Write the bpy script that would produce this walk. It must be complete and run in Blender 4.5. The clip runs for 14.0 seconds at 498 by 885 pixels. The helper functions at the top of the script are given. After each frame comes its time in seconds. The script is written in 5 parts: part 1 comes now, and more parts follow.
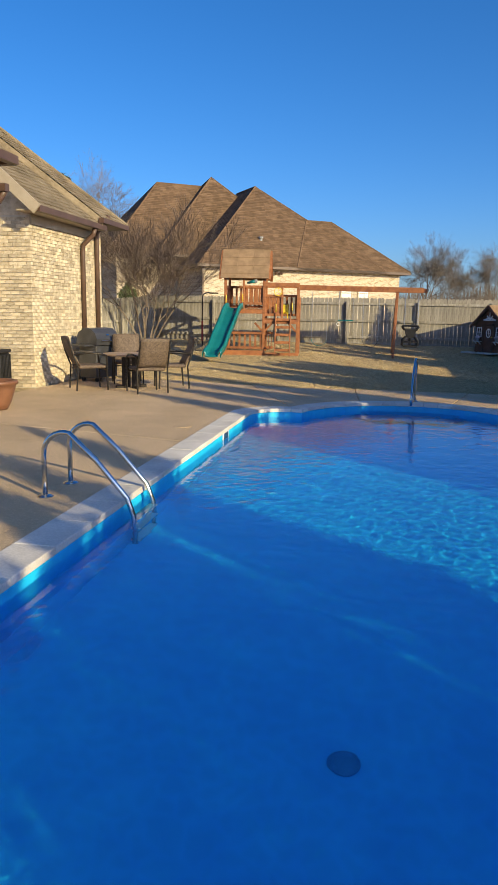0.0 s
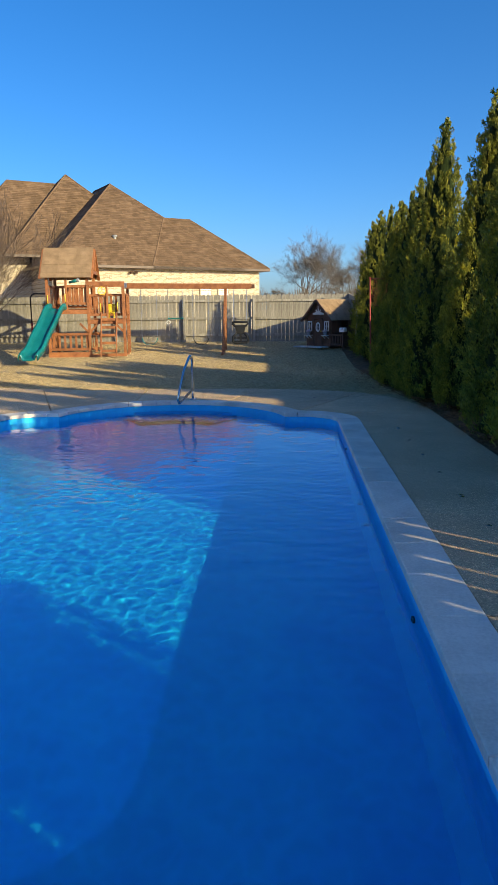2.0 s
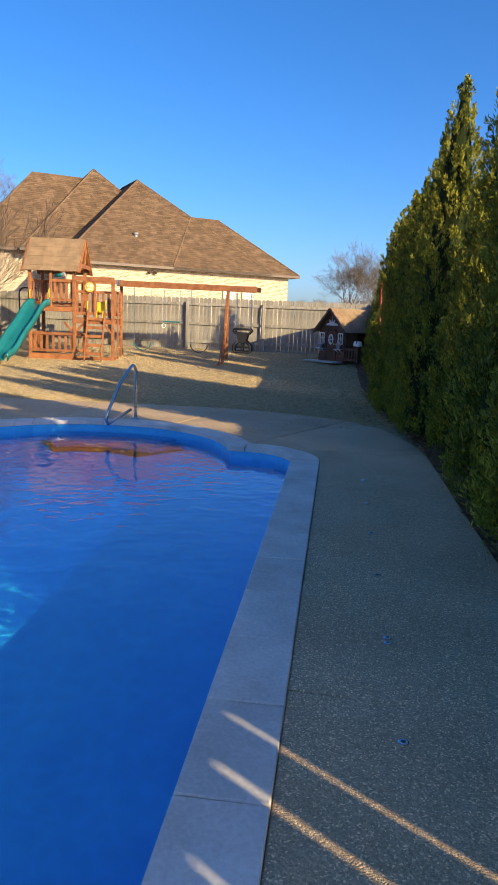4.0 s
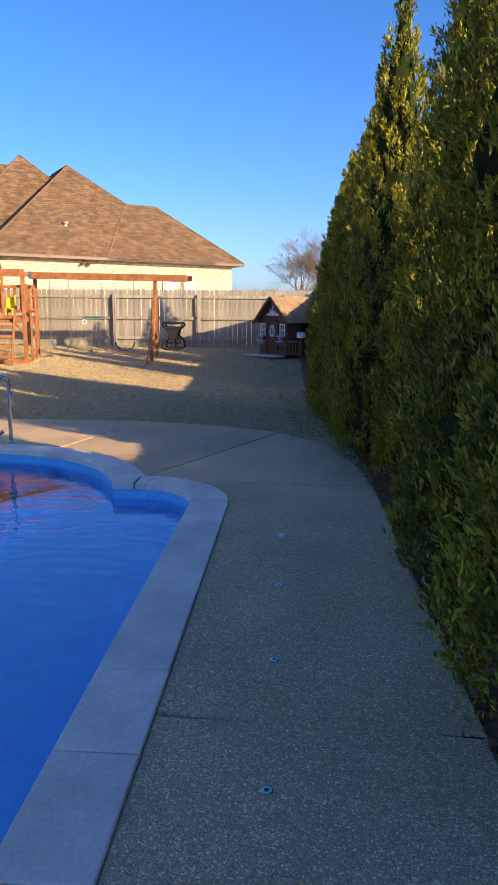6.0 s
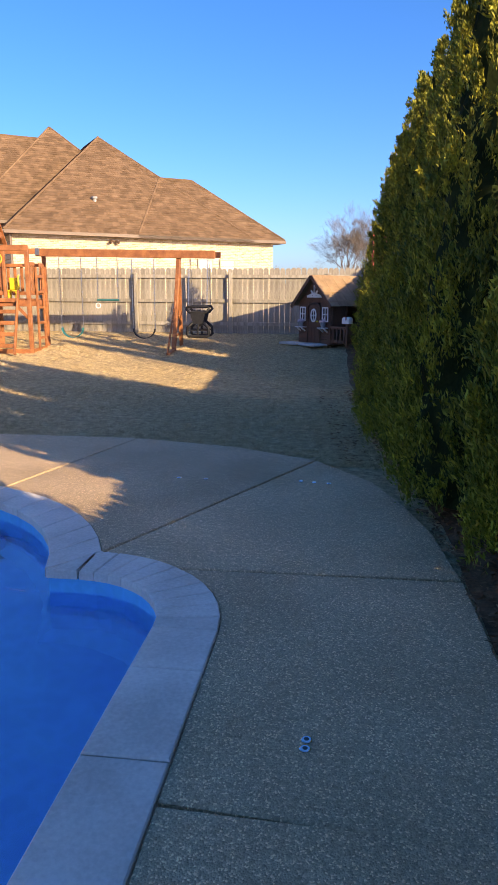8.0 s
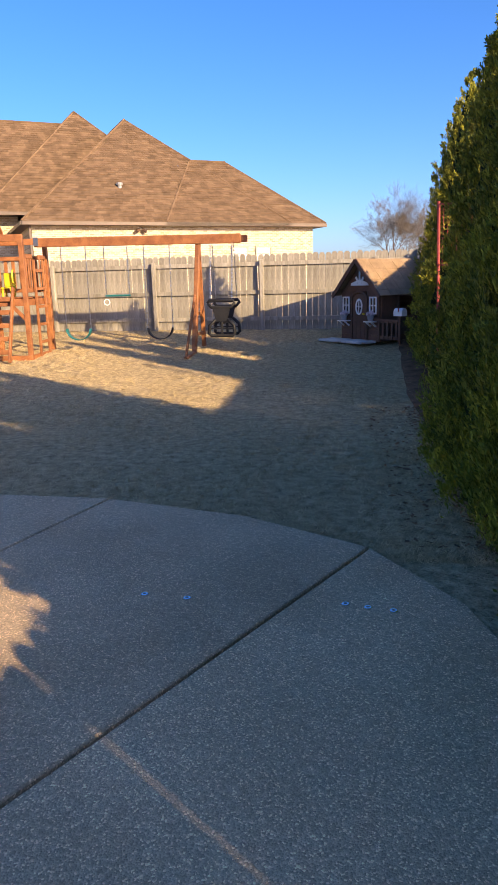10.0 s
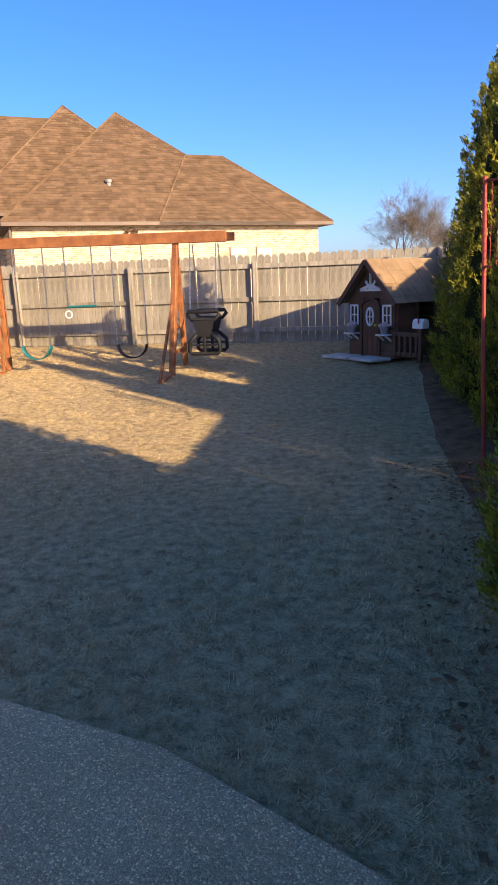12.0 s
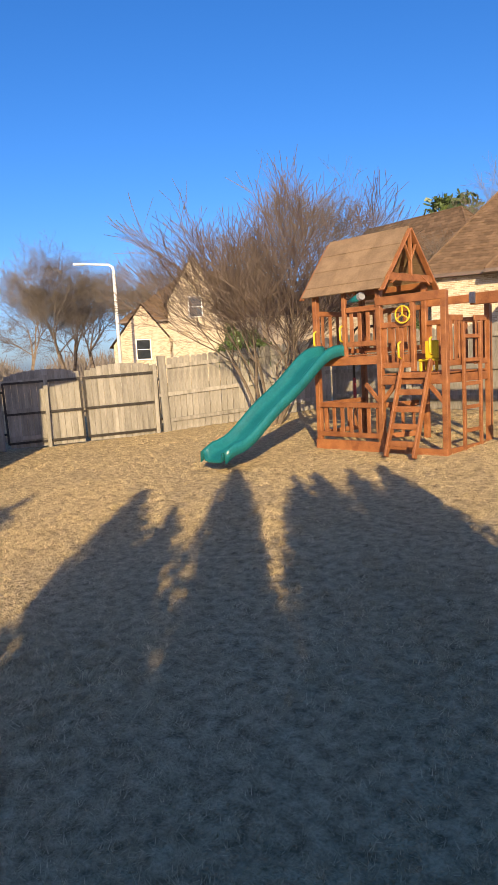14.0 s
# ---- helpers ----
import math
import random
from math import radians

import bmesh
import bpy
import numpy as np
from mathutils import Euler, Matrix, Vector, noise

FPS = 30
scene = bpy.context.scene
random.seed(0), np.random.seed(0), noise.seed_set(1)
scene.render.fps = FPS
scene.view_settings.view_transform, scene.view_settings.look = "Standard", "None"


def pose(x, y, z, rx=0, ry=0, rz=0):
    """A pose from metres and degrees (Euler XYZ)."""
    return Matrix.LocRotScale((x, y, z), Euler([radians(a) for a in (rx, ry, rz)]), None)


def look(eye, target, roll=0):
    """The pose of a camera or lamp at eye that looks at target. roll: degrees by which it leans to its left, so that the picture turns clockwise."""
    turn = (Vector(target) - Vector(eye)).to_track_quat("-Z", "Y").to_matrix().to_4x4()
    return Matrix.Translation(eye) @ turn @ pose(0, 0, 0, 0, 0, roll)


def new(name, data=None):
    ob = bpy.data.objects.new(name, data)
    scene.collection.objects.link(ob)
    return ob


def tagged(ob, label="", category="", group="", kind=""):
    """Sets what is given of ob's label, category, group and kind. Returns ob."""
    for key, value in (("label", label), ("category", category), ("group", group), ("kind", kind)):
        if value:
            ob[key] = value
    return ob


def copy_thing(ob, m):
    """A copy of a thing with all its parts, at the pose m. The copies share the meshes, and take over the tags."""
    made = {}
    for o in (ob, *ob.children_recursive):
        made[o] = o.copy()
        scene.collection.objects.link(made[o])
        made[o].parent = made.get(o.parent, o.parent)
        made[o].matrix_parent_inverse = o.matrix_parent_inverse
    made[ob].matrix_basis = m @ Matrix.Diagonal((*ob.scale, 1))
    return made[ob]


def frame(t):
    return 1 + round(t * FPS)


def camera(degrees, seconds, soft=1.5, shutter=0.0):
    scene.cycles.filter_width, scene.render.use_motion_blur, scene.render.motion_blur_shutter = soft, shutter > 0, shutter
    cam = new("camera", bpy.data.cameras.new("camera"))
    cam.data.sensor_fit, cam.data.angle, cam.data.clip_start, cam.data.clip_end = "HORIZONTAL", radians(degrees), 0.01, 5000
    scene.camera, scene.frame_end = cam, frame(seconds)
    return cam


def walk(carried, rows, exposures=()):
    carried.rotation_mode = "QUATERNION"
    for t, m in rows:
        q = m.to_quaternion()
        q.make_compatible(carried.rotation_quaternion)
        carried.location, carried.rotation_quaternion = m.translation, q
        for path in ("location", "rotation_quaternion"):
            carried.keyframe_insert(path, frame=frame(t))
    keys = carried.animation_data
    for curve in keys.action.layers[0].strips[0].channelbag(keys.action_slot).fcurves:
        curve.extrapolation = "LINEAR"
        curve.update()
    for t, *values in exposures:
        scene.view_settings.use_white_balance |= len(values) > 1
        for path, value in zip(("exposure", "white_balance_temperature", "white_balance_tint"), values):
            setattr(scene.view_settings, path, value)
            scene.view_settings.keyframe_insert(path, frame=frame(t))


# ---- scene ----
cam = camera(39.5, 14.0, soft=1.0)
PATH = [
    (0, (-3.538, -6.793, 1.665), (-3.914, -4.863, 1.298), 1.0),
    (0.5, (-2.91, -6.655, 1.679), (-3.278, -4.726, 1.298), 1.7),
    (1, (-2.271, -6.552, 1.661), (-2.6, -4.609, 1.322), 0.7),
    (1.5, (-1.633, -6.352, 1.698), (-1.775, -4.382, 1.381), -0.9),
    (2, (-1.072, -6.036, 1.648), (-1.19, -4.074, 1.279), -0.6),
    (2.5, (-0.656, -5.138, 1.57), (-0.728, -3.165, 1.253), 2.5),
    (2.7, (-0.520, -4.795, 1.567), (-0.569, -2.812, 1.309), 3.9),
    (4.8, (0.334, -2.449, 1.626), (0.021, -0.511, 1.243), 0.9),
    (5, (0.367, -2.209, 1.65), (0.126, -0.256, 1.293), 0.6),
    (5.5, (0.482, -1.616, 1.617), (0.305, 0.342, 1.25), 0.2),
    (6, (0.538, -1.05, 1.608), (0.413, 0.912, 1.241), 0.4),
    (6.5, (0.615, -0.362, 1.58), (0.527, 1.598, 1.192), 0.6),
    (7, (0.617, 0.246, 1.595), (0.432, 2.185, 1.142), 0.9),
    (7.5, (0.56, 0.912, 1.617), (0.341, 2.852, 1.185), 0.7),
    (8, (0.551, 1.55, 1.632), (0.302, 3.489, 1.212), 0.2),
    (8.5, (0.479, 2.247, 1.624), (0.197, 4.188, 1.236), -0.2),
    (8.7, (0.483, 2.511, 1.618), (0.166, 4.45, 1.246), -1.0),
    (10.8, (0.387, 5.143, 1.684), (0.001, 7.044, 1.196), -1.5),
    (11, (0.383, 5.41, 1.676), (0.018, 7.317, 1.194), -1.6),
    (11.5, (0.371, 6.019, 1.717), (-0.009, 7.925, 1.244), -1.9),
    (12, (0.312, 6.606, 1.743), (-0.094, 8.513, 1.297), -2.2),
    (12.5, (0.266, 7.232, 1.746), (-0.167, 9.137, 1.318), -2.4),
    (13, (0.168, 7.746, 1.763), (-0.259, 9.66, 1.369), -1.8),
    (13.3, (0.146, 8.117, 1.789), (-0.453, 9.997, 1.461), -2.7),
    (13.5, (0.092, 8.269, 1.816), (-0.772, 10.048, 1.521), -2.5),
    (13.7, (0.042, 8.437, 1.83), (-1.133, 10.033, 1.562), -2.7),
    (13.8, (0.032, 8.511, 1.827), (-1.296, 9.984, 1.573), -2.9),
    (14, (-0.079, 8.622, 1.788), (-1.675, 9.805, 1.559), -3.1),
]
walk(cam, [(t, look(eye, target, roll)) for t, eye, target, roll in PATH],
     exposures=[(0.0, 0.22, 6500, 18), (2.0, 0.48, 6500, 14), (5.0, 0.76, 7000, 29), (7.5, 1.02, 7200, 33), (11.0, 0.92, 7200, 34), (13.0, 0.78, 7100, 33), (14.0, 0.40, 6800, 28)])


# ---- world, sun ----
SUN_AZ, SUN_EL = radians(127.0), radians(19.6)
world = bpy.data.worlds.new("sky_world")
scene.world = world
world.use_nodes = True
wn = world.node_tree.nodes
sky = wn.new("ShaderNodeTexSky")
sky.sky_type, sky.sun_disc = "NISHITA", False
sky.sun_elevation, sky.sun_rotation = SUN_EL, SUN_AZ
sky.air_density, sky.dust_density, sky.ozone_density = 1.0, 4.0, 6.0
sky.altitude = 1200
wn["Background"].inputs[1].default_value = 0.15
vivid = wn.new("ShaderNodeHueSaturation")
vivid.inputs["Hue"].default_value, vivid.inputs["Saturation"].default_value = 0.500, 1.18
world.node_tree.links.new(sky.outputs[0], vivid.inputs["Color"])
world.node_tree.links.new(vivid.outputs[0], wn["Background"].inputs[0])
sun = new("sun", bpy.data.lights.new("sun", "SUN"))
sun.data.energy, sun.data.angle, sun.data.color = 5.0, radians(0.5), (1.0, 0.88, 0.48)
sun.matrix_world = look((0, 0, 0), (-math.sin(SUN_AZ) * math.cos(SUN_EL), -math.cos(SUN_AZ) * math.cos(SUN_EL), -math.sin(SUN_EL)))


# ---- helpers for building ----
def lawn_z(x, y):
    return 0.0038 * min(max(0.0, y - 8.6), 12.6) ** 2


def rgb(c):
    return (c[0], c[1], c[2], 1.0)


def material(name, c1, c2, scale=6.0, rough=0.7, bump=0.2, metallic=0.0, fine=60.0, vary=0.0, coords="Object", stretch=(1, 1, 1), island=False, spec=0.5, bump_dist=0.01):
    """Two-scale noise between two colours, with fine relief."""
    m = bpy.data.materials.new(name)
    m.use_nodes = True
    nt = m.node_tree
    n, l = nt.nodes, nt.links
    bs = n["Principled BSDF"]
    bs.inputs["Roughness"].default_value = rough
    bs.inputs["Metallic"].default_value = metallic
    bs.inputs["Specular IOR Level"].default_value = spec
    tc, mp = n.new("ShaderNodeTexCoord"), n.new("ShaderNodeMapping")
    l.new(tc.outputs[coords], mp.inputs[0])
    mp.inputs["Scale"].default_value = stretch
    big, small = n.new("ShaderNodeTexNoise"), n.new("ShaderNodeTexNoise")
    for t, s in ((big, scale), (small, fine)):
        t.inputs["Scale"].default_value = s
        t.inputs["Detail"].default_value = 4
        l.new(mp.outputs[0], t.inputs["Vector"])
    ma = n.new("ShaderNodeMath")
    ma.operation = "MULTIPLY_ADD"
    l.new(small.outputs[0], ma.inputs[0])
    ma.inputs[1].default_value = 0.6
    l.new(big.outputs[0], ma.inputs[2])
    ramp = n.new("ShaderNodeValToRGB")
    ramp.color_ramp.elements[0].position, ramp.color_ramp.elements[0].color = 0.55, rgb(c1)
    ramp.color_ramp.elements[1].position, ramp.color_ramp.elements[1].color = 1.05, rgb(c2)
    l.new(ma.outputs[0], ramp.inputs[0])
    out = ramp.outputs[0]
    if vary:
        src = n.new("ShaderNodeNewGeometry").outputs["Random Per Island"] if island else n.new("ShaderNodeObjectInfo").outputs["Random"]
        mr = n.new("ShaderNodeMapRange")
        mr.inputs[3].default_value, mr.inputs[4].default_value = 1 - vary, 1 + vary
        l.new(src, mr.inputs[0])
        hv = n.new("ShaderNodeHueSaturation")
        l.new(mr.outputs[0], hv.inputs["Value"])
        l.new(out, hv.inputs["Color"])
        out = hv.outputs[0]
    l.new(out, bs.inputs["Base Color"])
    if bump:
        b = n.new("ShaderNodeBump")
        b.inputs["Strength"].default_value, b.inputs["Distance"].default_value = bump, bump_dist
        l.new(ma.outputs[0], b.inputs["Height"])
        l.new(b.outputs[0], bs.inputs["Normal"])
    return m


def part(name, bm, mat, parent=None, label="", smooth=False):
    me = bpy.data.meshes.new(name)
    bm.normal_update()
    bm.to_mesh(me)
    bm.free()
    if smooth:
        for p in me.polygons:
            p.use_smooth = True
    me.materials.append(mat)
    ob = new(name, me)
    ob.parent = parent
    if label:
        tagged(ob, label)
    return ob


def mesh_part(name, verts, faces, mat, parent=None, label=""):
    me = bpy.data.meshes.new(name)
    me.from_pydata(verts, [], faces)
    me.materials.append(mat)
    ob = new(name, me)
    ob.parent = parent
    if label:
        tagged(ob, label)
    return ob


def thing(name, m, label, category, group="", kind=""):
    ob = new(name)
    ob.matrix_basis = m
    ob.empty_display_size = 0.1
    return tagged(ob, label, category, group, kind)


def box(c, s, rot=None, bevel=0.0, bm=None):
    bm = bm or bmesh.new()
    r = rot.to_4x4() if rot else Matrix()
    made = bmesh.ops.create_cube(bm, size=1, matrix=Matrix.Translation(c) @ r @ Matrix.Diagonal((*s, 1)))
    if bevel:
        edges = list({e for v in made["verts"] for e in v.link_edges})
        bmesh.ops.bevel(bm, geom=edges, offset=bevel, segments=1, affect="EDGES")
    return bm


def beam(a, b, w, d, up=(0, 0, 1), bm=None, bevel=0.0):
    """A square bar from a to b, w wide and d deep."""
    a, b = Vector(a), Vector(b)
    z = (b - a).normalized()
    x = Vector(up).cross(z)
    if x.length < 1e-3:
        x = Vector((1, 0, 0))
    x.normalize()
    rot = Matrix((x, z.cross(x), z)).transposed()
    return box((a + b) / 2, (w, d, (b - a).length), rot, bevel, bm)


def tube(points, r, sides=8, bm=None, radii=None, caps=True):
    bm = bm or bmesh.new()
    pts = [Vector(p) for p in points]
    rings = []
    side = None
    for i, p in enumerate(pts):
        d = (pts[min(i + 1, len(pts) - 1)] - pts[max(i - 1, 0)]).normalized()
        if side is None:
            side = d.orthogonal().normalized()
        side = (side - d * side.dot(d)).normalized()
        other = d.cross(side)
        q = radii[i] if radii else r
        rings.append([bm.verts.new(p + q * (math.cos(2 * math.pi * k / sides) * side + math.sin(2 * math.pi * k / sides) * other)) for k in range(sides)])
    for a, b in zip(rings, rings[1:]):
        for k in range(sides):
            bm.faces.new((a[k], a[(k + 1) % sides], b[(k + 1) % sides], b[k]))
    if caps:
        bm.faces.new(rings[0][::-1])
        bm.faces.new(rings[-1])
    return bm


def prism(outline, z0, z1, bm=None):
    bm = bm or bmesh.new()
    lo = [bm.verts.new((x, y, z0)) for x, y in outline]
    hi = [bm.verts.new((x, y, z1)) for x, y in outline]
    n = len(outline)
    bm.faces.new(hi)
    bm.faces.new(lo[::-1])
    for i in range(n):
        bm.faces.new((lo[i], lo[(i + 1) % n], hi[(i + 1) % n], hi[i]))
    bmesh.ops.recalc_face_normals(bm, faces=bm.faces)
    return bm


def lathe(profile, sides=20, bm=None, centre=(0, 0)):
    bm = bm or bmesh.new()
    rings = [[bm.verts.new((centre[0] + r * math.cos(2 * math.pi * k / sides), centre[1] + r * math.sin(2 * math.pi * k / sides), z)) for k in range(sides)] for r, z in profile]
    for a, b in zip(rings, rings[1:]):
        for k in range(sides):
            bm.faces.new((a[k], a[(k + 1) % sides], b[(k + 1) % sides], b[k]))
    bm.faces.new(rings[0][::-1])
    bm.faces.new(rings[-1])
    bmesh.ops.recalc_face_normals(bm, faces=bm.faces)
    return bm


def arc(cx, cy, r, a0, a1, n):
    return [(cx + r * math.cos(radians(a0 + (a1 - a0) * i / n)), cy + r * math.sin(radians(a0 + (a1 - a0) * i / n))) for i in range(n + 1)]


# ---- materials ----
def aggregate_material():
    """Washed pebbles of mixed tone in grey-tan cement."""
    m = material("exposed_aggregate", (0.50, 0.35, 0.20), (0.68, 0.49, 0.30), 1.1, 0.75, 0.0, fine=30, vary=0.05)
    n, l = m.node_tree.nodes, m.node_tree.links
    vo = n.new("ShaderNodeTexVoronoi")
    vo.inputs["Scale"].default_value = 150
    l.new(n["Texture Coordinate"].outputs["Object"], vo.inputs["Vector"])
    sep = n.new("ShaderNodeSeparateColor")
    l.new(vo.outputs["Color"], sep.inputs[0])
    rp = n.new("ShaderNodeValToRGB")
    for pos, v in ((0.0, 0.62), (0.5, 0.9), (0.86, 1.1)):
        e = rp.color_ramp.elements.new(pos) if pos == 0.5 else rp.color_ramp.elements[0 if pos == 0.0 else -1]
        e.position, e.color = pos, (v, v, v, 1)
    rp.color_ramp.elements.new(0.97).color = (1.8, 1.8, 1.75, 1)
    l.new(sep.outputs[0], rp.inputs[0])
    mx = n.new("ShaderNodeMix")
    mx.data_type, mx.blend_type = "RGBA", "MULTIPLY"
    mx.inputs[0].default_value = 1.0
    src = n["Principled BSDF"].inputs["Base Color"].links[0].from_socket
    l.new(src, mx.inputs[6])
    l.new(rp.outputs[0], mx.inputs[7])
    l.new(mx.outputs[2], n["Principled BSDF"].inputs["Base Color"])
    bp = n.new("ShaderNodeBump")
    bp.inputs["Strength"].default_value, bp.inputs["Distance"].default_value = 0.8, 0.006
    bp.invert = True
    l.new(vo.outputs["Distance"], bp.inputs["Height"])
    l.new(bp.outputs[0], n["Principled BSDF"].inputs["Normal"])
    return m


CONCRETE = aggregate_material()
STONE = material("coping_stone", (0.56, 0.51, 0.44), (0.80, 0.74, 0.66), 2.2, 0.7, 0.25, fine=55, vary=0.06)
GROUT = material("joint_filler", (0.05, 0.045, 0.04), (0.12, 0.11, 0.10), 8, 0.9)
DORMANT = material("dormant_lawn", (0.25, 0.185, 0.10), (0.66, 0.505, 0.29), 12.0, 0.95, 1.0, fine=55, spec=0.1, bump_dist=0.05)
BLADES = material("dry_grass_blades", (0.36, 0.27, 0.145), (0.74, 0.575, 0.335), 9.0, 0.9, 0.0, fine=40, vary=0.28, island=True, spec=0.1)
LITTER = material("dry_leaves", (0.14, 0.06, 0.03), (0.34, 0.18, 0.09), 3, 0.85, 0.0, vary=0.35, island=True, spec=0.2)
MULCH = material("leaf_mulch", (0.10, 0.05, 0.028), (0.30, 0.15, 0.08), 5, 0.95, 0.9, fine=45, spec=0.1)
FENCEWOOD = material("weathered_cedar", (0.19, 0.17, 0.14), (0.37, 0.335, 0.285), 3, 0.85, 0.3, fine=30, vary=0.16, stretch=(3, 3, 0.35), spec=0.2)
REDWOOD = material("stained_cedar", (0.19, 0.062, 0.022), (0.38, 0.145, 0.05), 3, 0.6, 0.2, fine=40, vary=0.1, stretch=(2, 2, 2))
PLAYROOF = material("play_roof_board", (0.20, 0.125, 0.065), (0.33, 0.215, 0.12), 4, 0.7, 0.2, fine=40, vary=0.07)
TEAL = material("teal_plastic", (0.0, 0.105, 0.118), (0.005, 0.165, 0.178), 2, 0.32, 0.04, fine=30)
YELLOW = material("yellow_plastic", (0.62, 0.44, 0.02), (0.75, 0.55, 0.04), 3, 0.35, 0.03)
BLACKPLASTIC = material("black_plastic", (0.008, 0.008, 0.010), (0.02, 0.02, 0.023), 4, 0.6, 0.05, spec=0.3)
STEEL = material("polished_steel", (0.55, 0.55, 0.55), (0.7, 0.7, 0.7), 4, 0.16, 0.02, metallic=1.0)
CHAIN = material("galvanised_chain", (0.32, 0.32, 0.32), (0.5, 0.5, 0.5), 40, 0.4, 0.0, metallic=1.0)
ROOFING = material("brown_shingles", (0.11, 0.068, 0.040), (0.19, 0.120, 0.073), 2.6, 0.9, 0.3, fine=40, vary=0.22, island=True, spec=0.2)
OWNROOF = material("tan_shingles", (0.15, 0.115, 0.075), (0.29, 0.23, 0.155), 1.6, 0.9, 0.3, fine=18, vary=0.15, island=True, spec=0.2)
BRICK = material("cream_brick", (0.38, 0.29, 0.18), (0.68, 0.58, 0.42), 7, 0.85, 0.4, fine=60, vary=0.26)
BRICKREST = material("cream_brick_rest", (0.38, 0.29, 0.18), (0.68, 0.58, 0.42), 7, 0.85, 0.4, fine=60, vary=0.26, island=True)
MORTAR = material("mortar", (0.42, 0.36, 0.27), (0.58, 0.52, 0.41), 8, 0.95, 0.3)
BROWNTRIM = material("brown_trim", (0.07, 0.038, 0.025), (0.11, 0.062, 0.042), 3, 0.45, 0.05)
TANTRIM = material("tan_trim", (0.36, 0.29, 0.20), (0.45, 0.37, 0.27), 3, 0.6, 0.05)
WHITE = material("white_paint", (0.72, 0.72, 0.70), (0.82, 0.82, 0.80), 4, 0.5, 0.05)
BARK = material("grey_brown_bark", (0.10, 0.075, 0.055), (0.24, 0.185, 0.14), 6, 0.9, 0.4, fine=40, spec=0.2)
TWIG = material("bare_twigs", (0.11, 0.078, 0.060), (0.20, 0.15, 0.12), 1, 0.9, 0.0, spec=0.2)
FARTWIG = material("far_twigs", (0.12, 0.10, 0.085), (0.20, 0.17, 0.145), 0.5, 0.95, 0.0, spec=0.1)
ARBOR = material("arborvitae_green", (0.040, 0.066, 0.012), (0.36, 0.33, 0.03), 2.5, 0.65, 0.0, fine=14, vary=0.40, island=True, spec=0.25)
ARBORCORE = material("arborvitae_gap_shade", (0.010, 0.017, 0.005), (0.026, 0.038, 0.012), 6, 0.95, 0.5, fine=30, spec=0.1)
MAGNOLIA = material("glossy_evergreen", (0.03, 0.055, 0.014), (0.10, 0.14, 0.04), 1.5, 0.45, 0.0, vary=0.35, island=True)
WICKER = material("brown_wicker", (0.075, 0.05, 0.036), (0.17, 0.12, 0.085), 30, 0.7, 0.6, fine=120)
DARKMETAL = material("dark_bronze_metal", (0.025, 0.02, 0.018), (0.05, 0.042, 0.036), 8, 0.45, 0.05, metallic=0.6)
TABLETOP = material("tan_stone_top", (0.36, 0.23, 0.13), (0.52, 0.37, 0.23), 6, 0.5, 0.1)
GRILLLID = material("charcoal_enamel", (0.03, 0.03, 0.034), (0.06, 0.06, 0.066), 5, 0.4, 0.05)
TERRACOTTA = material("brown_glazed_pot", (0.13, 0.055, 0.03), (0.24, 0.11, 0.06), 3, 0.4, 0.1)
REDNET = material("red_fabric", (0.28, 0.03, 0.03), (0.40, 0.06, 0.05), 8, 0.7, 0.1)
PALESLAB = material("pale_paver", (0.42, 0.42, 0.40), (0.60, 0.60, 0.58), 3, 0.8, 0.2)
DARKGLASS = material("window_pane", (0.02, 0.025, 0.03), (0.035, 0.04, 0.045), 2, 0.06, 0.0)
PLAYWOOD = material("brown_playhouse_wood", (0.075, 0.034, 0.021), (0.145, 0.068, 0.04), 4, 0.65, 0.2, fine=40, vary=0.1)
GREYPLASTIC = material("grey_planter", (0.22, 0.22, 0.23), (0.32, 0.32, 0.33), 6, 0.6, 0.1)
FLOWER = material("pale_silk_flowers", (0.42, 0.33, 0.36), (0.62, 0.52, 0.55), 30, 0.9, 0.3)
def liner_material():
    """Vinyl with a painted caustic light net, a little lighter along its lines."""
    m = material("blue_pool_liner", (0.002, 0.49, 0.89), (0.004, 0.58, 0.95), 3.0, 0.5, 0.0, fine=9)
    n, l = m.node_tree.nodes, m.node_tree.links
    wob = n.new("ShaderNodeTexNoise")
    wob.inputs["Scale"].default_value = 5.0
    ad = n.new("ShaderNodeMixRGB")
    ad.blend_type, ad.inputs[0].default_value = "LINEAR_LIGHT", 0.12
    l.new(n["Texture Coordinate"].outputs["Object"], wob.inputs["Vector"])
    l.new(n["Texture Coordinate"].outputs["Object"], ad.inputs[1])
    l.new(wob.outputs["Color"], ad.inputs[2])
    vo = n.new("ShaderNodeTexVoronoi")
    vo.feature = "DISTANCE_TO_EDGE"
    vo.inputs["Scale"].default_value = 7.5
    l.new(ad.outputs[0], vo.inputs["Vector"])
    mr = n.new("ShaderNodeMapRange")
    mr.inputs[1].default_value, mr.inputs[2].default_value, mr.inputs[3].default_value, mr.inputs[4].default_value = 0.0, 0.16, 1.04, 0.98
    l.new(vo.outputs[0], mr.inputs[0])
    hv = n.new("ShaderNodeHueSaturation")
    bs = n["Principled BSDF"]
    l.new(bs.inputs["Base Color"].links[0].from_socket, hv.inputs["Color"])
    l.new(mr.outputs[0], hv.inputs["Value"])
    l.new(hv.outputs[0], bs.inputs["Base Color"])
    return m


